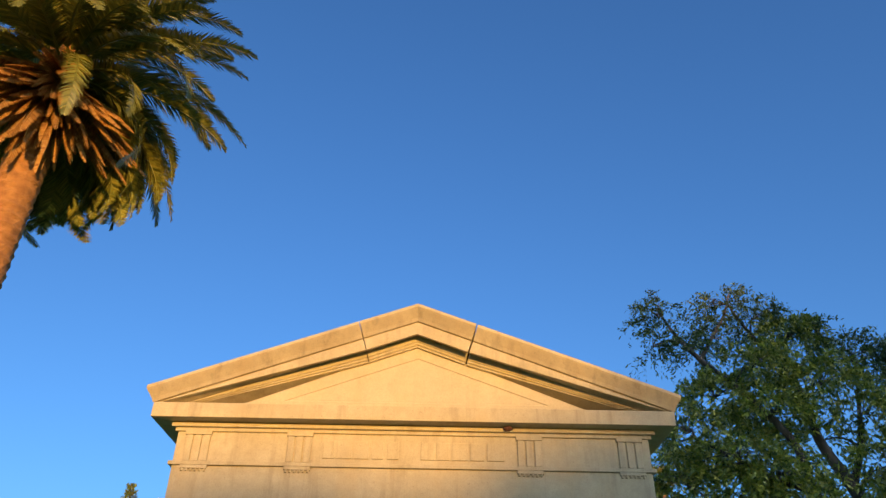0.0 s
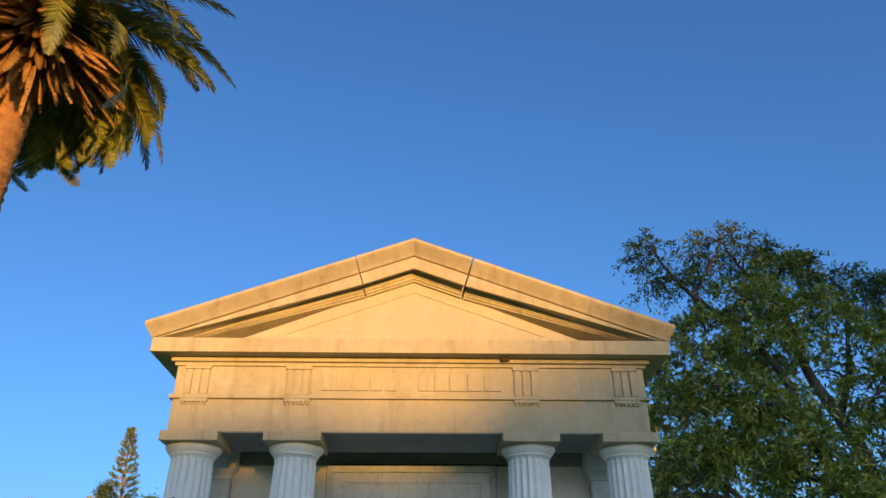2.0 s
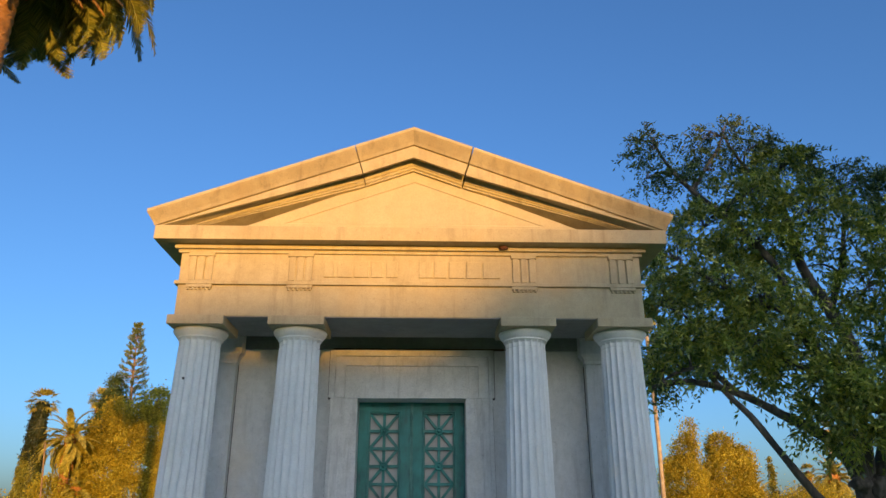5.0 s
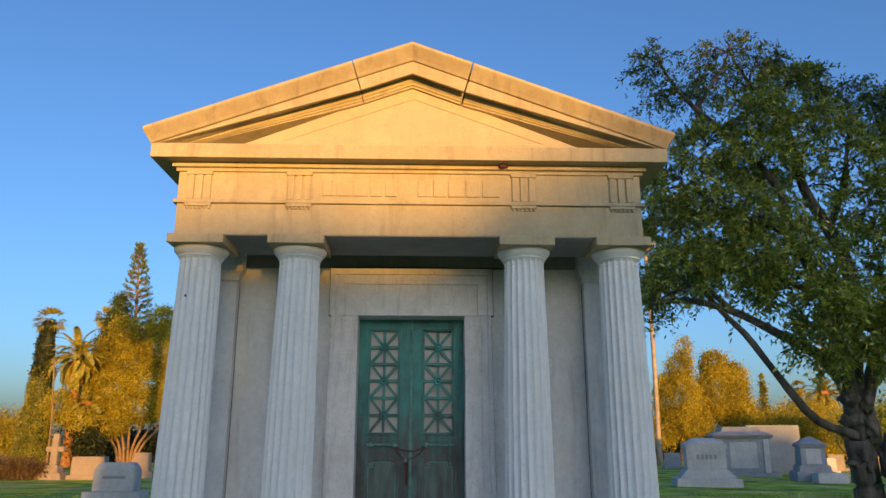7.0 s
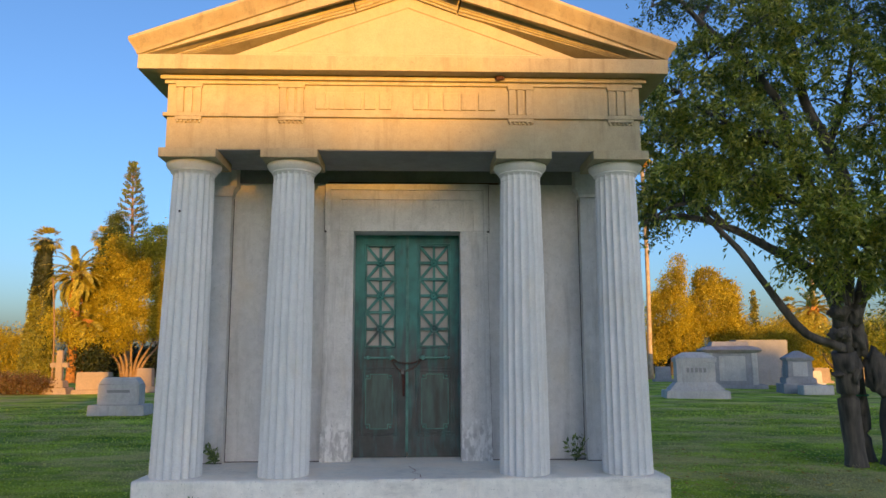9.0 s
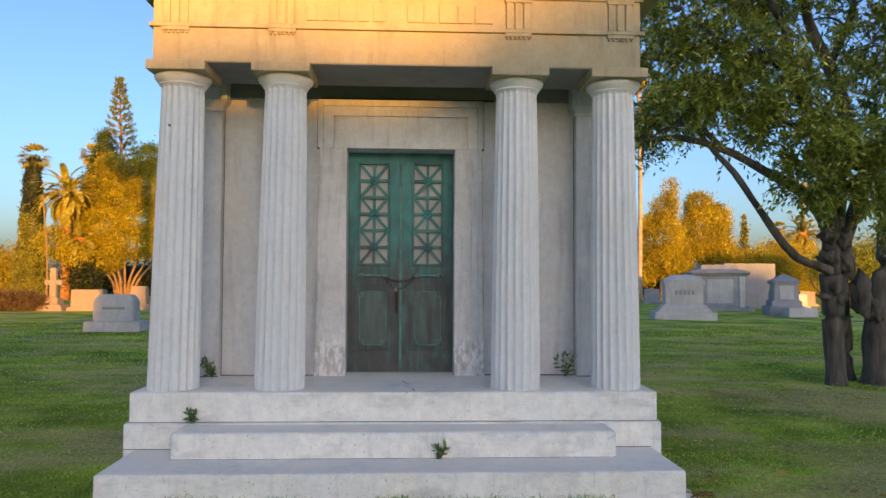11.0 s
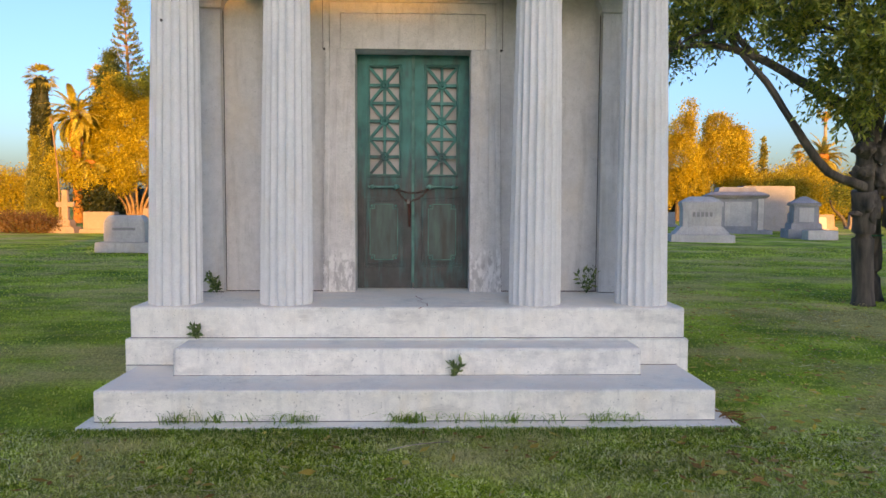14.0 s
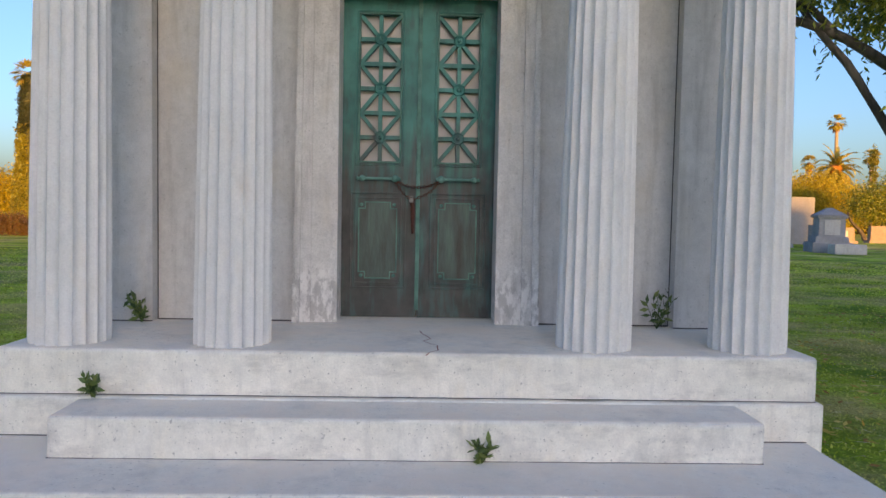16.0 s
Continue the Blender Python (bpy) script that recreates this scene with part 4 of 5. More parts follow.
    lines = [
        [(6.75, 4.85, 1.9), (6.95, 4.9, 3.0), (7.06, 4.9, 3.86), (7.05, 4.9, 4.5), (6.79, 4.9, 5.18), (6.52, 4.9, 5.77), (6.43, 4.9, 6.3), (6.32, 4.9, 7.0), (5.87, 4.9, 7.6), (5.55, 4.9, 8.2)],
        [(6.75, 4.75, 1.9), (6.64, 4.7, 3.0), (6.53, 4.7, 3.8), (6.36, 4.7, 4.3), (6.08, 4.7, 5.0), (5.98, 4.7, 5.7), (5.48, 4.7, 6.4), (4.69, 4.7, 7.17), (4.34, 4.75, 7.7), (4.13, 4.8, 8.2)],
        [(6.85, 4.95, 5.1), (7.21, 5.0, 5.8), (7.39, 5.0, 6.5), (7.58, 5.0, 7.4)],
        [(4.73, 4.75, 7.15), (5.05, 4.8, 7.64), (5.33, 4.8, 8.06), (5.51, 4.8, 8.5)],
        [(6.05, 4.65, 4.95), (5.42, 4.6, 5.18), (4.81, 4.6, 5.5), (4.28, 4.6, 5.8)],
        [(4.96, 4.65, 3.71), (4.53, 4.65, 4.05), (4.08, 4.65, 4.0), (3.75, 4.65, 3.8)],
        [(7.0, 4.9, 2.2), (7.5, 4.9, 3.4), (8.2, 4.8, 4.5), (8.7, 4.8, 5.6), (9.3, 4.8, 6.3)],
        [(6.5, 4.7, 3.9), (5.9, 4.5, 4.1), (5.2, 4.3, 4.3), (4.4, 4.3, 4.5)],
        [(6.9, 4.8, 3.3), (6.6, 4.3, 3.6), (6.3, 4.0, 3.7), (5.9, 3.9, 3.3)],
    ]
    for i, ((r0, r1), line) in enumerate(zip(((0.15, 0.02), (0.13, 0.015), (0.07, 0.015), (0.045, 0.012), (0.06, 0.012), (0.05, 0.015), (0.12, 0.03), (0.06, 0.012), (0.06, 0.012)), lines)):
        limb("limb", line, r0, r1, 7 + i, 0.18, 0.0, 26)
    main = [((6.53, 5.0, 7.76), (0.69, 0.62, 0.34)), ((5.59, 4.6, 7.03), (0.70, 0.63, 0.33)), ((6.54, 4.5, 6.65), (0.79, 0.71, 0.33)), ((4.91, 4.9, 6.55), (0.67, 0.60, 0.40)), ((5.65, 4.5, 6.15), (0.78, 0.70, 0.33)),
            ((4.31, 4.7, 5.87), (0.46, 0.42, 0.42)), ((4.90, 4.4, 5.39), (0.76, 0.68, 0.38)), ((4.04, 4.6, 5.03), (0.41, 0.37, 0.45)), ((5.46, 4.3, 5.09), (0.66, 0.60, 0.28)), ((7.03, 4.4, 6.13), (0.50, 0.45, 0.36)),
            ((7.15, 4.3, 5.29), (0.49, 0.44, 0.44)), ((4.23, 4.5, 4.40), (0.66, 0.60, 0.38)), ((4.99, 4.2, 4.29), (0.65, 0.58, 0.36)), ((5.67, 4.3, 4.01), (0.43, 0.39, 0.24)), ((6.31, 4.0, 3.82), (0.63, 0.57, 0.36)),
            ((6.78, 4.1, 3.28), (0.46, 0.42, 0.44)), ((5.94, 3.9, 3.21), (0.41, 0.37, 0.36)), ((6.45, 4.0, 2.85), (0.41, 0.37, 0.26)), ((3.84, 4.6, 4.01), (0.31, 0.28, 0.33)),
            ((8.64, 4.8, 6.66), (0.86, 0.77, 0.60)), ((8.31, 4.5, 5.08), (0.81, 0.73, 0.58)), ((7.95, 4.4, 3.68), (0.70, 0.63, 0.56)), ((9.6, 4.8, 5.5), (1.0, 0.9, 0.8)), ((7.77, 4.6, 2.75), (0.52, 0.47, 0.40)), ((7.6, 4.4, 4.4), (0.5, 0.5, 0.4)), ((7.2, 4.0, 3.5), (0.5, 0.45, 0.45)), ((6.2, 3.9, 3.45), (0.5, 0.4, 0.36)), ((5.3, 4.4, 4.65), (0.6, 0.5, 0.3)), ((6.0, 4.4, 4.55), (0.5, 0.5, 0.3))]
    thin = [((4.15, 4.8, 7.99), (0.39, 0.35, 0.36)), ((3.94, 4.7, 7.36), (0.24, 0.21, 0.36)), ((5.49, 5.0, 8.39), (0.54, 0.49, 0.26)), ((4.59, 4.8, 7.32), (0.38, 0.34, 0.30)), ((5.18, 5.0, 7.69), (0.39, 0.35, 0.35)),
            ((7.42, 4.9, 7.30), (0.63, 0.57, 0.38)), ((3.67, 4.6, 3.48), (0.16, 0.14, 0.42)), ((5.9, 4.9, 8.05), (0.45, 0.4, 0.28)), ((8.3, 4.9, 7.3), (0.6, 0.6, 0.35)), ((7.0, 4.9, 7.75), (0.4, 0.4, 0.25))]
    behind = [((x + 0.12 * math.sin(7 * z), y + 1.15, z - 0.05), (a * 0.85, b, c * 0.85)) for (x, y, z), (a, b, c) in main if 3.9 < z < 6.2]
    nodes = np.array([tuple(q) for line in lines for q in curve_points(line, 24)])
    twigs = bmesh.new()
    for name, pads, dense, leaf, size, seed in (("crown", main, 125, LEAF, 0.10, 11), ("inner_crown", behind, 48, LEAF, 0.10, 13), ("sparse_crown", thin, 150, TWIGLEAF, 0.070, 12)):
        places, ways = leaf_sprays(pads, dense, nodes, twigs, seed)
        ob = new(name, leaves_mesh(name, places, size, 0.34, 0.1, seed, leaf, along=ways))
        ob.parent = tree
        ob.matrix_parent_inverse = off
        tagged(ob, kind="stuff")
    t = part("twig", twigs, BARK, tree)
    t.matrix_parent_inverse = off
    tagged(t, kind="stuff")
    band = turned(bmesh.new(), [(0.165, 0.0), (0.168, 0.012), (0.165, 0.024)], 7.19, 5.26, 20, False)
    b = part("tie", band, plain("green_tape", (0.01, 0.10, 0.05), (0.02, 0.14, 0.07), 20), tree, "green plastic tie round a stem")
    b.matrix_parent_inverse = off @ Matrix.Translation((0, 0, 1.05))


build_shade_tree()


def frond_mesh(name, length, arch, material, seed, pairs=44, leaflet=0.42, fold=0.5, wide=0.024):
    """A feather palm frond along +x that arches down, with two rows of leaflets."""
    rng = random.Random(seed)
    bm = bmesh.new()
    spine, th = [Vector((0, 0, 0))], 0.25
    for k in range(20):
        a = th - arch * 1.75 * ((k + 0.5) / 20) ** 1.15
        spine.append(spine[-1] + Vector((math.cos(a), 0, math.sin(a))) * length / 20)
    tube(bm, [tuple(p) for p in spine[::4]], 0.035, 0.006, 14, 5)
    for i in range(pairs):
        t = 0.10 + 0.90 * i / (pairs - 1)
        k = min(int(t * 20), 19)
        p = spine[k].lerp(spine[k + 1], t * 20 - k)
        d = (spine[k + 1] - spine[k]).normalized()
        up = Vector((-d.z, 0, d.x))
        ln = leaflet * (math.sin(math.pi * min(1, 0.18 + 0.82 * t)) ** 0.6 + 0.18) * rng.uniform(0.85, 1.1)
        for s in (-1, 1):
            w = (d * 0.75 + Vector((0, s, 0)) * 0.75 + up * (fold * rng.uniform(0.4, 1.0) - 0.25)).normalized()
            tip = p + w * ln - Vector((0, 0, 0.10 * ln))
            e = d * wide
            bm.faces.new([bm.verts.new(c) for c in (p - e, p + w * ln * 0.5 - e * 1.3, tip, p + w * ln * 0.5 + e * 1.3, p + e)])
    return mesh_of(name, bm, material)


def build_date_palm(x, y, height, radius, fronds, dead, reach, label, seed, scale=1.0, group=""):
    """A feather palm: scaled trunk, drooping green fronds and a skirt of dead ones."""
    palm = thing("palm_tree", label, "palm tree", group, at=(x, y, 0))
    rng = random.Random(seed)
    verts, faces = [], []
    rows, cols = (190, 24) if scale >= 1 else (24, 12)
    for i in range(rows + 1):
        t = i / rows
        z = height * t
        for j in range(cols):
            a = 2 * math.pi * (j + 0.5 * (i % 2)) / cols
            r = radius * (1.05 + 0.25 * max(0, t - 0.85) / 0.15 + 0.25 * max(0, 0.08 - t) / 0.08) * (1 + (0.04 if i % 3 == 0 else -0.015) + rng.uniform(-0.02, 0.02))
            verts.append((r * math.cos(a), r * math.sin(a), z))
    for i in range(rows):
        for j in range(cols):
            a, b = i * cols + j, i * cols + (j + 1) % cols
            faces.append((a, b, b + cols, a + cols))
    raw("trunk", verts, faces, PALMBARK, palm)
    bm = lump(bmesh.new(), (0, 0, height + 0.25 * scale), (radius * 1.35, radius * 1.35, 0.75 * scale), 0.25, seed)
    part("crown_boss", bm, PALMBARK, palm, "fibrous boss of old frond bases", True)
    far = scale < 1
    pairs, leaflet = (32, 0.55 * scale) if far else (78, 0.42)
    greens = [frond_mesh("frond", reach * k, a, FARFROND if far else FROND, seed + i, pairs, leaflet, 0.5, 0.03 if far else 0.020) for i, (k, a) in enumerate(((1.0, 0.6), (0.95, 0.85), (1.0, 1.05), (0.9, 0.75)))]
    browns = [frond_mesh("dead_frond", reach * k, 0.2, DEADFROND, seed + 9 + i, 20 if far else 60, w, -0.5, 0.03 if far else 0.02) for i, (k, w) in enumerate(((0.62 if far else 0.55, 0.34 if far else 0.17), (0.50 if far else 0.44, 0.28 if far else 0.13)))]

    def set_frond(mesh, drop, roll, tilt, yaw, size):
        ob = new(mesh.name.split(".")[0], mesh)
        ob.parent = palm
        ob.matrix_basis = Matrix.Translation((0, 0, height + drop)) @ pose(0, 0, 0, roll, tilt, yaw) @ Matrix.Translation((radius * 0.6, 0, 0)) @ Matrix.Scale(size, 4)

    for i in range(fronds):
        u = i / fronds
        yaw = i * 137.5 + rng.uniform(-14, 14)
        facing = math.sin(radians(yaw)) < -0.1
        tilt = -74 + (140 if far else 88 if facing else 112) * u ** 0.7 + rng.uniform(-9, 9)          # from nearly upright to hanging
        set_frond(greens[rng.randrange(4)], (0.45 - 0.5 * u) * scale, rng.uniform(-25, 25), tilt, yaw, rng.uniform(0.85, 1.08))
    for i in range(dead):
        yaw = i * 137.5 + 40 if far else -150 + 180 * ((i * 0.618) % 1)
        set_frond(browns[i % 2], -rng.uniform(0.0, 0.6 if far else 0.9) * scale, rng.uniform(-40, 40), rng.uniform(62 if far else 34, 84), yaw + rng.uniform(-20, 20), rng.uniform(0.8, 1.1))
    # long old fronds that hang straight on the shaded side of the head
    for i in range(0 if far else 80):
        yaw = 28 + 160 * ((i * 0.618) % 1)
        set_frond(browns[0] if i % 9 == 4 else greens[1 + i % 2], rng.uniform(-0.5, 0.0), rng.uniform(-40, 40), rng.uniform(8, 40), yaw, rng.uniform(0.74, 0.98))
    return palm


build_date_palm(-7.9, 4.75, 13.65, 0.37, 110, 150, 3.88, "tall feather palm with drooping green fronds and a brown dead skirt", 4)


# ---- small weeds and grass ----
def build_weed(x, y, z, height, n, seed):
    weed = thing("weed", "small leafy green weed sprouting from a stone joint", "weed", "weeds in the stone joints", at=(x, y, z))
    rng = random.Random(seed)
    st, places = bmesh.new(), []
    for _ in range(n):
        d = Vector((rng.uniform(-0.55, 0.55), rng.uniform(-0.35, 0.1), 1)) * height * rng.uniform(0.5, 1.0)
        tube(st, [(0, 0, 0), d * 0.5 + Vector((rng.uniform(-0.01, 0.01), 0, 0)), d], 0.003, 0.0015, 5, 5)
        for k in range(9):
            t = 0.2 + 0.8 * k / 8
            places.append(d * t)
    tagged(part("stem", st, WEED, weed), kind="stuff")
    ob = new("leaves", leaves_mesh("leaves", np.array(places), 0.058, 0.42, -0.7, seed, WEED))
    ob.parent = weed
    tagged(ob, kind="stuff")


build_weed(-1.80, 0.70, FLOOR, 0.17, 9, 1)
build_weed(1.63, 0.72, FLOOR, 0.27, 7, 2)
build_weed(-1.70, -0.265, 0.457, 0.12, 7, 3)
build_weed(0.345, -0.63, 0.247, 0.11, 7, 4)


def blades(name, x, y, length, material, seed, lean=0.5, label="", width=0.005, z=0.0):
    rng = np.random.default_rng(seed)
    n = len(x)
    ang = rng.uniform(0, 2 * np.pi, n)
    ln = length * rng.uniform(0.45, 1.15, n)
    le = rng.uniform(0.1, 1.0, n) * lean
    fwd = np.stack([np.cos(ang), np.sin(ang), np.zeros(n)], 1)
    sd = np.stack([-np.sin(ang), np.cos(ang), np.zeros(n)], 1) * (width * rng.uniform(0.6, 1.3, n))[:, None]
    p = np.stack([x, y, np.full(n, z - 0.004)], 1)
    up = np.array([0, 0, 1.0])
    mid = p + fwd * (ln * le * 0.35)[:, None] + up * (ln * 0.6)[:, None]
    tip = p + fwd * (ln * le)[:, None] + up * (ln * (1 - 0.35 * le))[:, None]
    v = np.stack([p - sd, p + sd, mid + sd * 0.8, tip, mid - sd * 0.8], 1).reshape(-1, 3)
    me = bpy.data.meshes.new(name)
    me.vertices.add(n * 5)
    me.vertices.foreach_set("co", v.ravel())
    corner = (np.arange(n)[:, None] * 5 + np.array([0, 1, 2, 4, 4, 2, 3])).ravel()
    me.loops.add(n * 7)
    me.loops.foreach_set("vertex_index", corner)
    me.polygons.add(n * 2)
    me.polygons.foreach_set("loop_start", (np.arange(n)[:, None] * 7 + np.array([0, 4])).ravel())
    me.polygons.foreach_set("loop_total", np.tile([4, 3], n))
    me.update(calc_edges=True)
    me.materials.append(material)
    return tagged(new(name, me), label, "grass", kind="stuff")


def build_grass():
    rng = np.random.default_rng(7)

    n = 250000
    ang = np.where(rng.uniform(0, 1, n) < 0.85, rng.uniform(0.10, math.pi - 0.10, n), rng.uniform(0, 2 * math.pi, n))
    r = 0.3 + 27 * rng.uniform(0, 1, n) ** 1.75
    x, y = r * np.cos(ang), -4.6 + r * np.sin(ang)
    keep = ~((x > -2.25) & (x < 2.30) & (y > -1.17) & (y < 4.9))
    x, y, r = x[keep], y[keep], r[keep]
    blades("lawn_grass", x, y, 0.024 + 0.0011 * r, GRASS, 1, 2.0, "short mown green lawn with dry patches", 0.0034 + 0.0006 * r)
    n = 150000
    x, y = rng.uniform(-4.8, 5.4, n), -1.18 - 2.9 * rng.uniform(0, 1, n) ** 1.25
    keep = rng.uniform(0, 1, n) < np.clip((5.2 - np.abs(x)) / 1.2, 0, 1) * np.clip((y + 4.1) / 0.9, 0, 1)
    blades("front_grass", x[keep], y[keep], 0.038, NEARGRASS, 11, 2.2, "dense short green lawn in front of the steps", 0.0048)
    # longer tufts along the footing and the bottom step
    xs, ys = [], []
    for cx, n in ((-1.60, 90), (-1.35, 70), (-0.85, 40), (-0.72, 60), (-0.05, 110), (0.05, 70), (0.55, 50), (0.72, 80), (1.0, 35), (1.35, 70), (1.55, 50), (-2.1, 30), (-1.1, 30), (0.3, 40)):
        n = n // 2
        xs.append(rng.normal(cx, 0.055, n))
        ys.append(rng.normal(-1.075, 0.02, n))
    blades("grass_tuft", np.concatenate(xs), np.concatenate(ys), 0.125, TUFT, 6, 2.2, "ragged grass tufts growing along the bottom step", 0.0030, 0.028)
    x, y = rng.uniform(-2.4, 2.35, 4200), -1.195 - np.abs(rng.normal(0, 0.10, 4200))
    blades("edge_grass", x, y, 0.058, TUFT, 8, 1.6, "longer grass fringe along the stone footing", 0.0035)
    x = np.concatenate([rng.normal(2.36, 0.05, 900), rng.normal(-2.42, 0.04, 900)])
    y = rng.uniform(-1.15, 4.5, 1800)
    blades("edge_grass", x, y, 0.07, TUFT, 9, 1.1, "longer grass fringe along the stone footing", 0.0035)


build_grass()


def build_litter():
    """Dry fallen leaves and clippings scattered over the lawn."""
    rng = np.random.default_rng(21)
    n = 900
    x = np.concatenate([rng.uniform(2.0, 9.0, n), rng.uniform(-4, 4, 160), rng.normal(1.95, 0.25, 45)])
    y = np.concatenate([rng.uniform(-3.2, 7.0, n), rng.uniform(-4.0, -1.3, 160), rng.normal(-2.0, 0.18, 45)])
    keep = ~((x < 2.35) & (y > -1.2))
    p = np.stack([x, y, rng.uniform(0.015, 0.04, len(x))], 1)[keep]
    tagged(new("fallen_leaves", leaves_mesh("fallen_leaves", p, 0.075, 0.4, 0.2, 5, BROWNLEAF, True)), "dry brown leaves scattered on the lawn", "leaf litter", kind="stuff")
    n = 5000
    x, y = rng.uniform(-5, 7, n), -4.4 + 3.1 * rng.uniform(0, 1, n) ** 1.7
    y[n // 2:] = rng.uniform(-1.2, 6.0, n - n // 2)
    x[n // 2:] = rng.uniform(2.4, 9.0, n - n // 2)
    x, y = np.concatenate([x, rng.normal(3.4, 0.5, 1500)]), np.concatenate([y, rng.normal(-2.2, 0.55, 1500)])
    p = np.stack([x, y, rng.uniform(0.030, 0.050, len(x))], 1)
    tagged(new("straw", leaves_mesh("straw", p, 0.09, 0.08, 0.0, 6, STRAW, True)), "pale dry grass clippings lying on the lawn", "clippings", kind="stuff")
    n = 700
    x = np.concatenate([2.3 + 5.5 * rng.uniform(0, 1, n) ** 1.3, rng.uniform(-4.5, 3, 120)])
    y = np.concatenate([rng.uniform(-4.0, 4.5, n), rng.uniform(-4.0, -1.3, 120)])
    keep = ~((x < 2.35) & (y > -1.2))
    p = np.stack([x, y, rng.uniform(0.034, 0.048, len(x))], 1)[keep]
    tagged(new("yellow_leaves", leaves_mesh("yellow_leaves", p, 0.085, 0.45, 0.15, 15, FALLEN, True)), "pale yellow fallen leaves scattered over the lawn", "leaf litter", kind="stuff")
    bm = bmesh.new()
    r = random.Random(8)
    for _ in range(14):
        c = Vector((r.uniform(2.18, 2.42), r.uniform(-1.12, -0.9), 0.04))
        d = Vector((r.uniform(-0.1, 0.1), r.uniform(-0.08, 0.08), r.uniform(-0.01, 0.06)))
        tube(bm, [c - d, c + Vector((0, 0, 0.01)), c + d], 0.005, 0.003, 5, 5)
    tagged(part("twigs", bm, DEADFROND, None), "small heap of dry twigs beside the bottom step", "twigs", kind="stuff")
    bm = tube(bmesh.new(), [(-0.12, -1.72, 0.055), (0.05, -1.66, 0.07), (0.26, -1.58, 0.06)], 0.005, 0.003, 8, 5)
    tagged(part("dry_stalk", bm, PALETRUNK, None), "pale dry stalk lying on the lawn", "stalk")


build_litter()


# ---- gravestones ----
def stacked(name, label, material, cx, cy, tiers, turn=0.0, bars=(), tone=None, group="gravestones"):
    """A gravestone from tiers of (half width, half depth, z0, z1, top half width, top half depth)."""
    g = thing(name, label, "gravestone", group, at=(cx, cy, 0))
    g.rotation_euler.z = radians(turn)
    for part_name, hw, hd, z0, z1, tw, td in tiers:
        bm = bmesh.new()
        a = [bm.verts.new(c) for c in ((-hw, -hd, z0), (hw, -hd, z0), (hw, hd, z0), (-hw, hd, z0))]
        b = [bm.verts.new(c) for c in ((-tw, -td, z1), (tw, -td, z1), (tw, td, z1), (-tw, td, z1))]
        bm.faces.new(a[::-1])
        bm.faces.new(b)
        for i in range(4):
            bm.faces.new((a[i], a[(i + 1) % 4], b[(i + 1) % 4], b[i]))
        bmesh.ops.bevel(bm, geom=bm.edges[:], offset=0.02, segments=2, affect="EDGES")
        part(part_name, bm, tone.get(part_name, material) if tone else material, g)
    for x0, x1, z0, z1, y in bars:
        part("inscription_bar", block(x0, x1, y - 0.012, y + 0.02, z0, z1), CARVED, g)
    return g


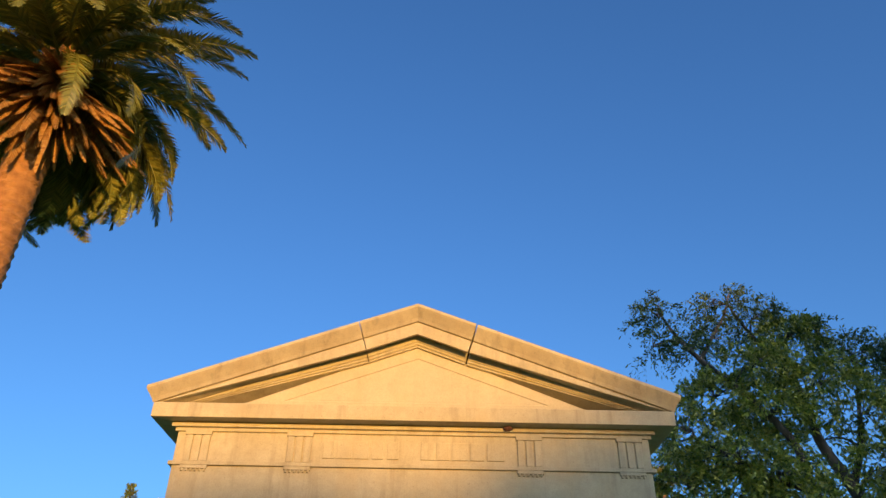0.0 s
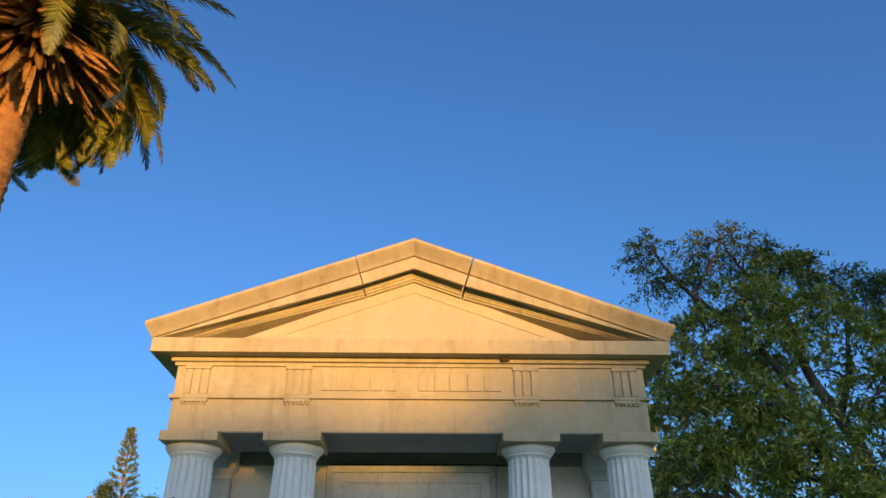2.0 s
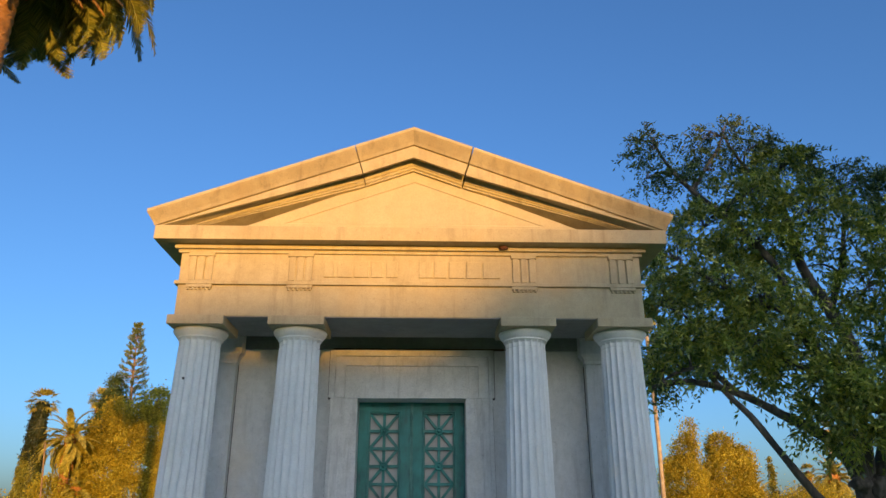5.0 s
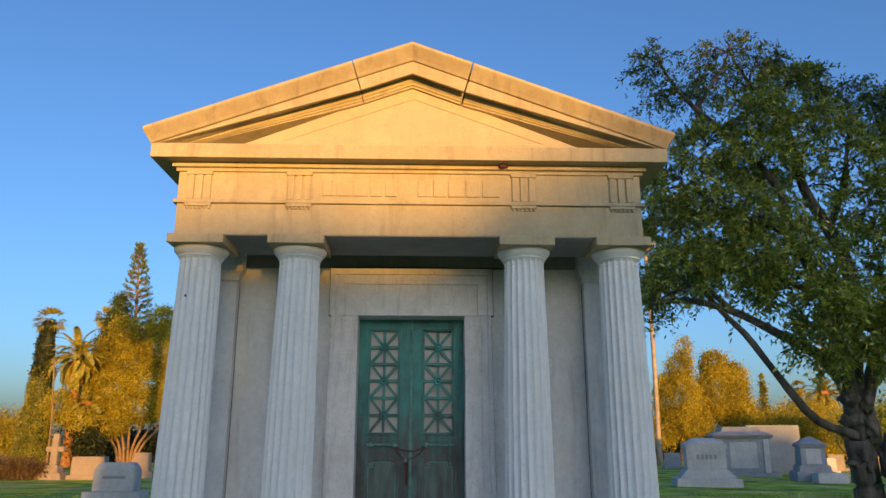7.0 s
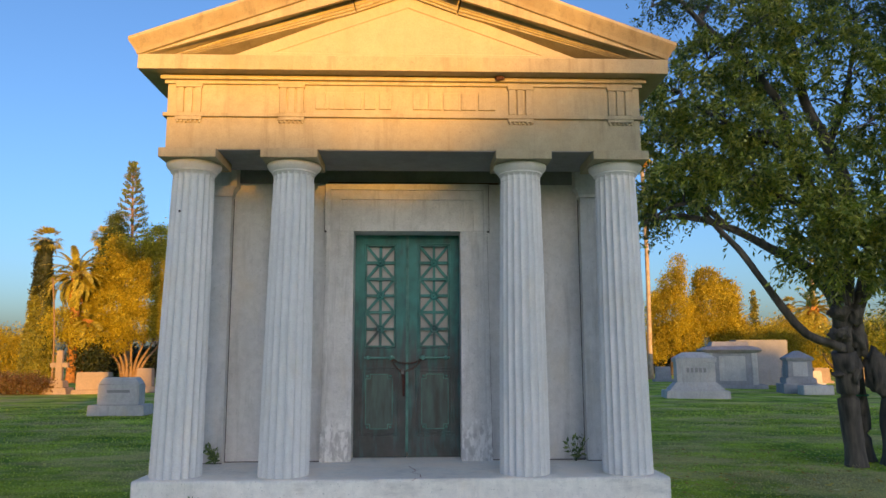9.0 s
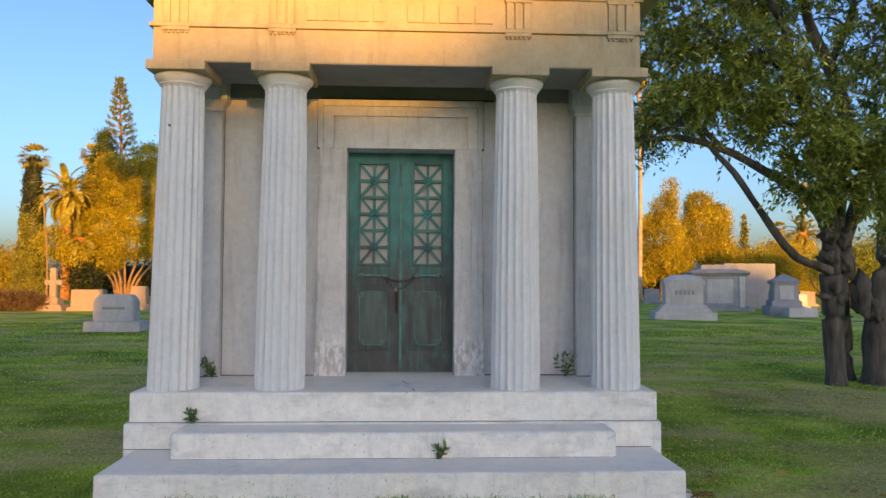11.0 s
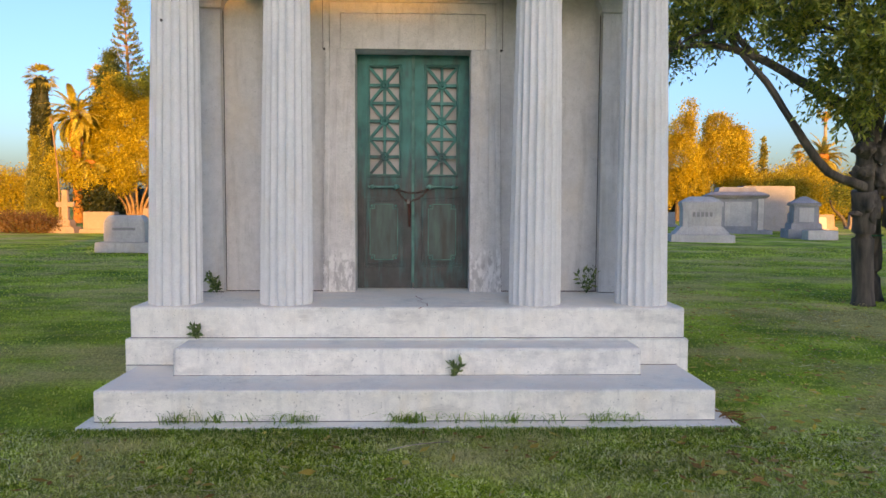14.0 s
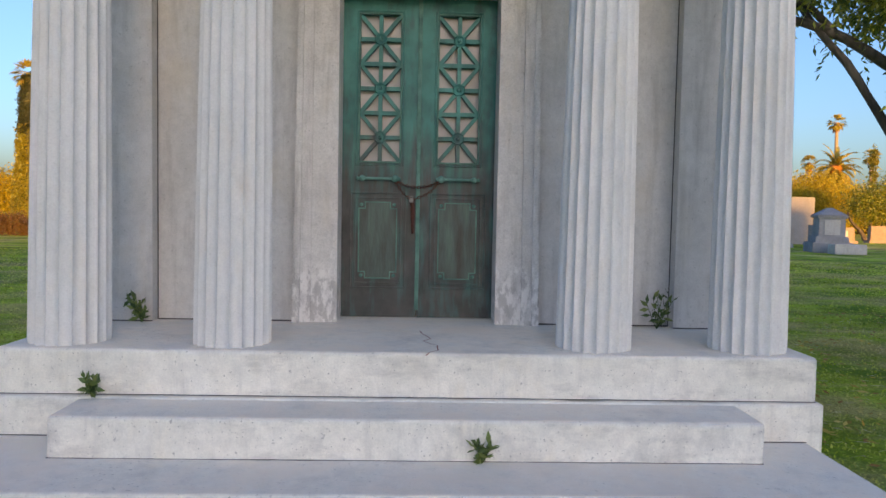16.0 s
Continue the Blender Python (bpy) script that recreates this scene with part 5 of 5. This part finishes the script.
def build_graves():
    stacked("gravestone", "pale marble gravestone with a shouldered top on a wide base", MARBLE, -8.64, 15.9,
            [("base", 0.82, 0.40, 0.0, 0.31, 0.81, 0.39), ("die", 0.60, 0.26, 0.313, 0.90, 0.60, 0.26), ("top", 0.60, 0.26, 0.903, 1.10, 0.46, 0.22)], 0, [(-0.33, 0.33, 0.66, 0.74, -0.26)])
    stacked("gravestone", "large pale granite monument with a peaked cap and stepped base", MARBLE, 11.02, 22.3,
            [("plinth", 1.20, 0.60, 0.0, 0.33, 1.19, 0.59), ("base", 1.04, 0.46, 0.333, 0.47, 0.95, 0.40), ("base_moulding", 0.93, 0.40, 0.473, 0.64, 0.77, 0.34), ("die", 0.73, 0.32, 0.643, 1.40, 0.74, 0.33),
             ("cap", 0.78, 0.37, 1.403, 1.58, 0.79, 0.38), ("cap_top", 0.78, 0.37, 1.583, 1.80, 0.42, 0.10)], -8,
            [(-0.36 + 0.16 * k, -0.26 + 0.16 * k, 1.02, 1.19, -0.33) for k in range(5)])
    stacked("tomb_chest", "big grey granite tomb chest with a heavy overhanging roof slab", DARKSTONE, 16.3, 31.4,
            [("base", 1.60, 1.70, 0.0, 0.20, 1.58, 1.68), ("body", 1.22, 1.45, 0.203, 1.78, 1.20, 1.43), ("cornice", 1.30, 1.52, 1.783, 1.93, 1.46, 1.68), ("roof", 1.46, 1.68, 1.933, 2.12, 1.05, 1.25), ("roof_block", 0.92, 1.10, 2.123, 2.36, 0.84, 1.0)], -16)
    for s in (-1, 1):
        bm = block(-0.13, 0.13, -1.50, -1.40, 0.21, 1.77, bevel=0.01)
        p = part("corner_pier", bm, MARBLE, bpy.data.objects["tomb_chest"])
        p.location.x = s * 1.05
    part("front_panel", block(-0.62, 0.62, -1.47, -1.42, 0.4, 1.62, bevel=0.01), MARBLE, bpy.data.objects["tomb_chest"])
    stacked("tomb_wall", "tall plain pale stone slab tomb catching the sun", SLAB, 19.25, 34.2, [("slab", 1.45, 0.45, 0.0, 2.5, 1.45, 0.45)])
    stacked("gravestone", "small plain pale marble block headstone", MARBLE, 18.95, 30.2, [("die", 0.34, 0.3, 0.0, 1.08, 0.33, 0.29)])
    stacked("pedestal_monument", "grey granite pedestal monument with a pyramid cap", DARKSTONE, 17.1, 26.0,
            [("plinth", 0.78, 0.75, 0.0, 0.42, 0.77, 0.74), ("base", 0.64, 0.60, 0.423, 0.68, 0.62, 0.58), ("body", 0.52, 0.5, 0.683, 1.42, 0.50, 0.48), ("cap", 0.56, 0.54, 1.423, 1.55, 0.60, 0.58), ("cap_top", 0.58, 0.56, 1.553, 1.86, 0.10, 0.10)], -14)
    part("face_panel", block(-0.30, 0.30, -0.515, -0.49, 0.74, 1.36, bevel=0.008), MARBLE, bpy.data.objects["pedestal_monument"])
    stacked("gravestone", "low pale marble kerb block on the lawn", MARBLE, 17.1, 24.6, [("block", 0.66, 0.28, 0.0, 0.40, 0.65, 0.27)])
    stacked("gravestone", "sunlit tan stone slab headstone", TANSTONE, -14.8, 28.4, [("base", 0.86, 0.4, 0.0, 0.2, 0.85, 0.39), ("die", 0.74, 0.25, 0.203, 1.0, 0.73, 0.24)])
    stacked("gravestone", "sunlit rounded tan stone headstone", TANSTONE, -12.9, 29.6, [("base", 0.66, 0.4, 0.0, 0.3, 0.64, 0.38), ("die", 0.38, 0.22, 0.303, 1.15, 0.34, 0.2)])
    stacked("gravestone", "sunlit small tan headstone", TANSTONE, -15.75, 30.0, [("die", 0.30, 0.2, 0.0, 0.75, 0.22, 0.18)])
    stacked("stone_cross", "tan stone cross on a stepped base", TANSTONE, -16.42, 28.4,
            [("base", 0.62, 0.5, 0.0, 0.30, 0.5, 0.42), ("pedestal", 0.36, 0.32, 0.303, 0.62, 0.28, 0.25), ("shaft", 0.16, 0.12, 0.623, 2.0, 0.13, 0.10), ("arm", 0.40, 0.09, 1.22, 1.44, 0.40, 0.09)])
    for x, y, w, h, m in ((15.9, 40.5, 0.5, 0.95, DARKSTONE), (21.6, 33.0, 0.45, 0.8, MARBLE), (24.0, 36.5, 0.5, 0.9, TANSTONE), (26.6, 37.5, 0.6, 1.0, TANSTONE), (12.6, 10.6, 0.34, 0.9, MARBLE), (-19.5, 33.0, 0.3, 0.6, TANSTONE)):
        stacked("gravestone", "weathered upright headstone on the lawn", m, x, y, [("base", w * 1.25, 0.3, 0.0, 0.16, w * 1.22, 0.28), ("die", w, 0.16, 0.163, h, w * 0.92, 0.14)])


build_graves()


# ---- far trees ----
def leafy_tree(name, x, y, trunk_h, blobs, count, size, leaf, label, seed, trunk_r=0.3, stems=1, droop=0.3, category="tree", shell=0.45, clump=0.5, bark=None, splay=0.55):
    t = thing(name, label, category, at=(x, y, 0))
    rng = random.Random(seed)
    for k in range(stems):
        spread = (k - (stems - 1) / 2) * splay
        bm = tube(bmesh.new(), [(spread * 0.5, rng.uniform(-0.2, 0.2), -0.1), (spread, 0, trunk_h * 0.5), (spread * 2.2, rng.uniform(-0.5, 0.5), trunk_h), (spread * 2.6, 0, trunk_h * 1.5)], trunk_r, trunk_r * 0.3, 10, 8, 0.2, seed + k, trunk_r * 0.5)
        part("trunk", bm, bark or BARK, t, "", True)
    crown("crown", blobs, count, size, leaf, t, seed, 0.5, droop, shell, clump, 16)
    return t


def fan_leaves(bm, top, r, count, rng):
    """A head of fan-shaped palm leaves, each split into nine pointed segments."""
    for i in range(count):
        yaw, el = rng.uniform(0, 6.283), rng.uniform(-0.9, 1.35)
        d = Vector((math.cos(yaw) * math.cos(el), math.sin(yaw) * math.cos(el), math.sin(el)))
        side = d.cross(Vector((0, 0, 1))).normalized() if abs(d.z) < 0.95 else Vector((1, 0, 0))
        nrm = side.cross(d)
        base = Vector(top) + d * r * 0.45
        for k in range(9):
            a = (k - 4) * 0.28
            w = d * math.cos(a) + side * math.sin(a) - nrm * rng.uniform(0, 0.25)
            tip = base + w * r * rng.uniform(0.5, 0.65) - Vector((0, 0, 0.12 * r))
            e = side.lerp(d, abs(a) * 0.3) * 0.06 * r
            bm.faces.new([bm.verts.new(c) for c in (base, base + w * r * 0.3 + e, tip, base + w * r * 0.3 - e)])
    return bm


def fan_palm(x, y, height, r, label, seed, trunk=0.22):
    p = thing("fan_palm", label, "palm tree", "tall fan palms", at=(x, y, 0))
    part("trunk", tube(bmesh.new(), [(0, 0, -0.1), (0.1, 0, height * 0.5), (0, 0, height)], trunk, trunk * 0.75, 14, 9, 0.08, seed, trunk * 0.5), PALETRUNK, p, "", True)
    rng = random.Random(seed)
    bm = fan_leaves(bmesh.new(), (0, 0, height), r, 34, rng)
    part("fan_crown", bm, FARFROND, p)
    bm = bmesh.new()
    for i in range(26):
        yaw = rng.uniform(0, 6.283)
        d = Vector((math.cos(yaw), math.sin(yaw), 0))
        b = Vector((0, 0, height)) + d * r * 0.2
        tip = Vector((0, 0, height - r * rng.uniform(0.7, 1.3))) + d * r * rng.uniform(0.2, 0.45)
        s = Vector((-d.y, d.x, 0)) * 0.12 * r
        bm.faces.new([bm.verts.new(c) for c in (b, (b + tip) / 2 + s, tip, (b + tip) / 2 - s)])
    part("dead_skirt", bm, DEADFROND, p)


def build_far_left():
    # palm trunk wrapped in ivy, with its small head showing on top
    p = thing("ivy_clad_palm", "thick palm trunk wrapped in ivy with its fan head on top", "palm tree", at=(-25.45, 44.2, 0))
    part("trunk", tube(bmesh.new(), [(0, 0, -0.1), (0.1, 0, 5), (0.05, 0, 9.6)], 0.86, 0.36, 30, 14, 0.12, 1), DARKLEAF, p, "dark trunk under the climbing ivy", True)
    blobs = [((0.05 * math.sin(k), 0, 0.3 + 0.45 * k), (1.08 - 0.036 * k, 1.08 - 0.036 * k, 0.5)) for k in range(21)]
    crown("ivy", blobs[:14], 52000, 0.12, PINELEAF, p, 31, 0.7, 0.8, 0.9, 0.08, 12)
    # Upper growth uses dark leaves: a cast shadow put into the colour.
    crown("shaded_ivy", blobs[13:], 22000, 0.15, DARKLEAF, p, 32, 0.4, 1.6, 0.9, 0.08, 12)
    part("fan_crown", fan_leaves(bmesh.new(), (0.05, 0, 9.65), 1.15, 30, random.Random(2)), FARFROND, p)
    build_date_palm(-22.6, 43.0, 6.9, 0.28, 64, 22, 2.25, "sunlit feather palm with a full round head", 14, 0.6, "feather palms far off")
    build_date_palm(-22.0, 43.6, 3.7, 0.30, 50, 12, 1.8, "low sunlit feather palm among bushes", 15, 0.6, "feather palms far off")
    fan_palm(-28.5, 60.5, 12.5, 1.25, "tall slim sunlit fan palm", 3)
    fan_palm(-23.2, 60.0, 12.4, 1.2, "tall slim sunlit fan palm", 4)
    bare = thing("bare_palm_trunk", "slim pale bare palm trunk leaning beside the graves", "palm trunk", at=(-22.33, 40.0, 0))
    part("trunk", tube(bmesh.new(), [(0.0, 0, -0.1), (-0.06, 0, 3.2), (-0.38, 0, 6.6)], 0.06, 0.045, 12, 9, 0.06, 5, 0.06), STEM, bare, "", True)
    # tiered pine
    a = thing("araucaria", "tall tiered araucaria pine with a sparse pointed top", "tree", at=(-22.2, 51, 0))
    part("trunk", tube(bmesh.new(), [(0, 0, -0.1), (0, 0, 9), (-0.3, 0, 16.9)], 0.30, 0.02, 14, 8, 0.05, 2), STEM, a, "", True)
    # open whorls of level boughs that turn up at their needle-thick tips
    rng = random.Random(6)
    limbs, tufts, ways = bmesh.new(), [], []
    for k in range(24):
        z = 6.6 + k * 0.44
        reach = (0.2 + (17.0 - z) * 0.20) * rng.uniform(0.85, 1.1)
        sx = -0.3 * max(0.0, z - 9) / 7.9
        for j in range(7):
            yaw = j * 0.9 + k * 0.5 + rng.uniform(-0.2, 0.2)
            h = Vector((math.cos(yaw), math.sin(yaw), 0))
            zz = z + rng.uniform(-0.12, 0.12)
            line = [Vector((sx, 0, zz)), Vector((sx, 0, zz + 0.02)) + h * reach * 0.6, Vector((sx, 0, zz + 0.18 + 0.1 * reach)) + h * reach]
            tube(limbs, line, 0.035, 0.012, 5, 5)
            for q in curve_points(line, 12)[4:]:
                for _ in range(8):
                    tufts.append(q + Vector((rng.gauss(0, 0.05), rng.gauss(0, 0.05), rng.gauss(0, 0.04))))
                    ways.append(h * 0.7 + Vector((rng.gauss(0, 0.5), rng.gauss(0, 0.5), 0.9)))
    ob = new("crown", leaves_mesh("crown", np.array(tufts), 0.17, 0.3, -0.2, 41, WHORL, along=np.array(ways)))
    ob.parent = a
    tagged(ob, kind="stuff")
    tagged(part("branches", limbs, PALETRUNK, a), kind="stuff")
    leafy_tree("tree", -21.9, 46.2, 3.0, [((0.0, 0, 6.6), (1.1, 0.9, 1.2)), ((0.1, 0, 8.3), (1.0, 0.8, 1.2)), ((0.25, 0, 9.8), (0.75, 0.6, 1.1)), ((0.3, 0, 11.1), (0.42, 0.4, 0.8))], 26000, 0.15, TWIGLEAF, "dark green cone-shaped evergreen tree", 57, 0.2, clump=0.2, shell=0.7)
    leafy_tree("tree", -19.5, 45.0, 2.6, [((-1.4, -0.3, 5.2), (1.7, 1.5, 1.3)), ((-3.2, -0.4, 4.3), (1.2, 1.1, 1.0)), ((-2.2, -0.6, 3.3), (1.5, 1.2, 0.8)), ((0.6, -0.4, 3.9), (2.0, 1.6, 1.1)), ((0.9, 0, 5.6), (1.8, 1.5, 1.3)), ((-0.2, 0, 7.0), (1.5, 1.3, 1.2)),
                ((1.4, 0, 7.6), (1.4, 1.2, 1.3)), ((0.4, 0.1, 8.8), (1.0, 0.9, 1.1)), ((1.5, 0, 9.6), (1.0, 0.9, 1.2)), ((-0.5, 0, 8.2), (0.8, 0.7, 0.9)), ((2.6, 0, 4.6), (1.3, 1.4, 1.6)), ((2.7, 0, 7.0), (1.0, 1.0, 1.5)), ((-1.1, -0.6, 2.5), (1.0, 0.9, 0.5)), ((-3.6, -2.6, 3.9), (1.0, 0.8, 0.9)), ((-2.6, -2.4, 3.0), (1.1, 0.8, 0.6)), ((-2.6, 0, 6.3), (1.1, 1.0, 1.1)), ((-1.9, 0, 7.6), (1.1, 1.0, 1.1)), ((-1.2, 0, 9.1), (0.7, 0.8, 1.1))],
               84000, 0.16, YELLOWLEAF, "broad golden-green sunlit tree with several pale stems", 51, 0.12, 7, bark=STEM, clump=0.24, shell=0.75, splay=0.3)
    leafy_tree("tree", -21.9, 43.5, 1.0, [((0, 0, 2.0), (0.75, 0.8, 1.1)), ((0.3, 0, 1.2), (0.9, 0.8, 0.8))], 5000, 0.2, DARKLEAF, "small dark shrubby tree", 53, 0.12)
    leafy_tree("hedge", -21.0, 54, 0.8, [((-4 + 2.2 * k, 0, 1.2), (1.6, 1.2, 1.3)) for k in range(6)], 12000, 0.3, DARKLEAF, "dark evergreen hedge behind the graves", 54, 0.12, category="hedge")
    leafy_tree("tree", -32.5, 56, 1.5, [((-2.5, 0, 2.2), (2.2, 2, 2.0)), ((0.3, 0, 2.1), (1.7, 1.6, 1.9)), ((-5, 0, 2.4), (2.2, 2, 2.1))], 26000, 0.18, YELLOWLEAF, "rounded sunlit evergreen trees", 55, 0.2)
    leafy_tree("shrub", -17.7, 28, 0.3, [((0.2, 0, 0.45), (0.75, 0.6, 0.5)), ((-0.9, 0, 0.5), (0.8, 0.6, 0.55)), ((0.9, 0.2, 0.35), (0.4, 0.4, 0.35))], 9000, 0.09, DRYLEAF, "low rusty-orange shrub in the sun", 56, 0.05, category="shrub", clump=0.15)


build_far_left()


def build_far_right():
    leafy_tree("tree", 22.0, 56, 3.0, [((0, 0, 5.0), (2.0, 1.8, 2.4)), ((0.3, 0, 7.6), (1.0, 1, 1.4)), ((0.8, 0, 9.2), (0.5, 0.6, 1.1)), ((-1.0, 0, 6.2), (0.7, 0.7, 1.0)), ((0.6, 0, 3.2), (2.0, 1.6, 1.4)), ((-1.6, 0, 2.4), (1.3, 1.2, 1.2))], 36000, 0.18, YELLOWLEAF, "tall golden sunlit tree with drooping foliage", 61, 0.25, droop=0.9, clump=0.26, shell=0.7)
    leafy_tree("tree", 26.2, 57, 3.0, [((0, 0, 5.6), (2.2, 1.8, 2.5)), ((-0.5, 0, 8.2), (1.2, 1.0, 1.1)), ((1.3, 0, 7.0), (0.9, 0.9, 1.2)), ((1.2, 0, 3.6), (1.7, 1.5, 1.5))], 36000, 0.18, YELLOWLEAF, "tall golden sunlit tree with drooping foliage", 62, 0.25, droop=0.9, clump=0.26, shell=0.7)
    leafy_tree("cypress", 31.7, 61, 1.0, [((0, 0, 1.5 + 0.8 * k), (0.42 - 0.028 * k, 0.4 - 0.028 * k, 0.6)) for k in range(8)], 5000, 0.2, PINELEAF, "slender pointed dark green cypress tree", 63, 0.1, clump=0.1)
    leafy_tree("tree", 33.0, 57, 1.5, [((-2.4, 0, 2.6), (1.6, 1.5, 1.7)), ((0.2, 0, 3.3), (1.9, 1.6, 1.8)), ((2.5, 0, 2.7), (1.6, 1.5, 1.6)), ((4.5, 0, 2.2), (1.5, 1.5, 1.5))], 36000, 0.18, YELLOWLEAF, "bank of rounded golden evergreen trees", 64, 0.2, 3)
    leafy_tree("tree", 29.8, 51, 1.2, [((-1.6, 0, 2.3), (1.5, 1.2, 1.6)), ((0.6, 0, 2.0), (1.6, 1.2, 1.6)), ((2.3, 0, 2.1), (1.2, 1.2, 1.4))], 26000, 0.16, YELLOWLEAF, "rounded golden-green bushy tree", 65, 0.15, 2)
    leafy_tree("tree", 28.2, 41, 1.2, [((0, 0, 2.3), (1.2, 1.1, 1.1)), ((1.6, 0, 2.6), (1.4, 1.2, 1.3)), ((3.2, 0, 2.8), (1.6, 1.2, 1.5))], 20000, 0.15, LEAF, "dark green shaded bushy tree", 66, 0.15, 3)
    leafy_tree("hedge", 22.0, 60, 0.8, [((-7 + 2.4 * k, 0, 1.1), (1.8, 1.2, 1.3)) for k in range(14)], 20000, 0.3, DARKLEAF, "dark evergreen hedge behind the graves", 67, 0.12, category="hedge")
    build_date_palm(37.0, 60.5, 5.6, 0.45, 64, 26, 2.3, "sunlit feather palm with a full round head", 16, 0.6, "feather palms far off")
    build_date_palm(29.6, 60.0, 4.0, 0.40, 44, 16, 1.9, "low sunlit feather palm among bushes", 18, 0.6, "feather palms far off")
    fan_palm(45.2, 75, 11.8, 1.1, "tall slim sunlit fan palm", 7)
    fan_palm(42.3, 75, 7.4, 1.0, "slim sunlit fan palm", 8)
    fan_palm(49.2, 75, 8.2, 1.1, "slim sunlit fan palm", 9)
    fan_palm(16.7, 45.5, 16.5, 1.3, "tall fan palm with a bare sunlit trunk", 10, 0.17)
    leafy_tree("cypress", 46.4, 70, 1.0, [((0, 0, 1.5 + 0.85 * k), (0.5 - 0.03 * k, 0.4, 0.6)) for k in range(9)], 4000, 0.2, PINELEAF, "slender pointed dark green cypress tree", 68, 0.1, clump=0.1)


build_far_right()


# ---- planting behind the camera, which shades the lawn and the lower facade ----
def tall_hedge(x0, x1, y, height, label, seed):
    wide = x1 - x0
    hedge = thing("tall_hedge", label, "hedge", at=((x0 + x1) / 2, y, 0))
    bm = bmesh.new()
    bmesh.ops.create_grid(bm, x_segments=160, y_segments=24, size=0.5)
    for v in bm.verts:
        a = (v.co.y + 0.5) * math.pi
        x = v.co.x * wide
        top = height + 0.22 * noise.noise((x * 0.5, seed, 0))
        v.co = (x, -math.cos(a) * 1.2, max(0, math.sin(a)) ** 0.35 * top + 0.08 * noise.noise((x * 1.5, a * 2, 0)))
    part("mass", bm, LEAF, hedge)
    rng = np.random.default_rng(seed)
    n = int(wide * 480)
    pts = np.stack([rng.uniform(-wide / 2, wide / 2, n), rng.uniform(-1.25, 1.25, n), rng.uniform(0.2, height + 0.05, n)], 1)
    ob = new("leaves", leaves_mesh("leaves", pts, 0.22, 0.5, 0.2, 4, LEAF))
    ob.parent = hedge
    tagged(ob, kind="stuff")


def build_rear_planting():
    tall_hedge(9.9, 15.6, -60, 7.58, "short tall clipped stretch of evergreen hedge across the lawn", 5)
    tall_hedge(15.7, 30.0, -60, 7.76, "long tall clipped evergreen hedge across the lawn", 3)
    tall_hedge(30.1, 44.0, -60, 8.32, "tallest clipped stretch of evergreen hedge across the lawn", 8)
    tall_hedge(44.1, 77.0, -60, 5.82, "lower clipped stretch of evergreen hedge across the lawn", 9)
    tall_hedge(-43, 9.8, -60, 5.42, "lower clipped evergreen hedge across the lawn", 6)
    for k, (x, top) in enumerate(((19.7, 12.6), (22.5, 12.8), (25.5, 12.6))):
        leafy_tree("tree", x, -57, 3, [((0, 0, top - 3.2), (1.9, 1.8, 3.2)), ((0.4, 0, top - 5.5), (2.2, 2, 2.6)), ((-0.5, 0.3, top - 1.8), (1.2, 1.2, 1.4))], 15000, 0.34, LEAF, "dense leafy shade tree across the lawn", 71 + k, 0.3, shell=0.15)
    leafy_tree("tree", 16.7, -57, 2.5, [((0, 0, 6.7), (1.5, 1.4, 1.5)), ((0.6, 0, 5.0), (1.8, 1.6, 2.0))], 14000, 0.3, LEAF, "low dense leafy tree across the lawn", 75, 0.25, shell=0.1)


build_rear_planting()
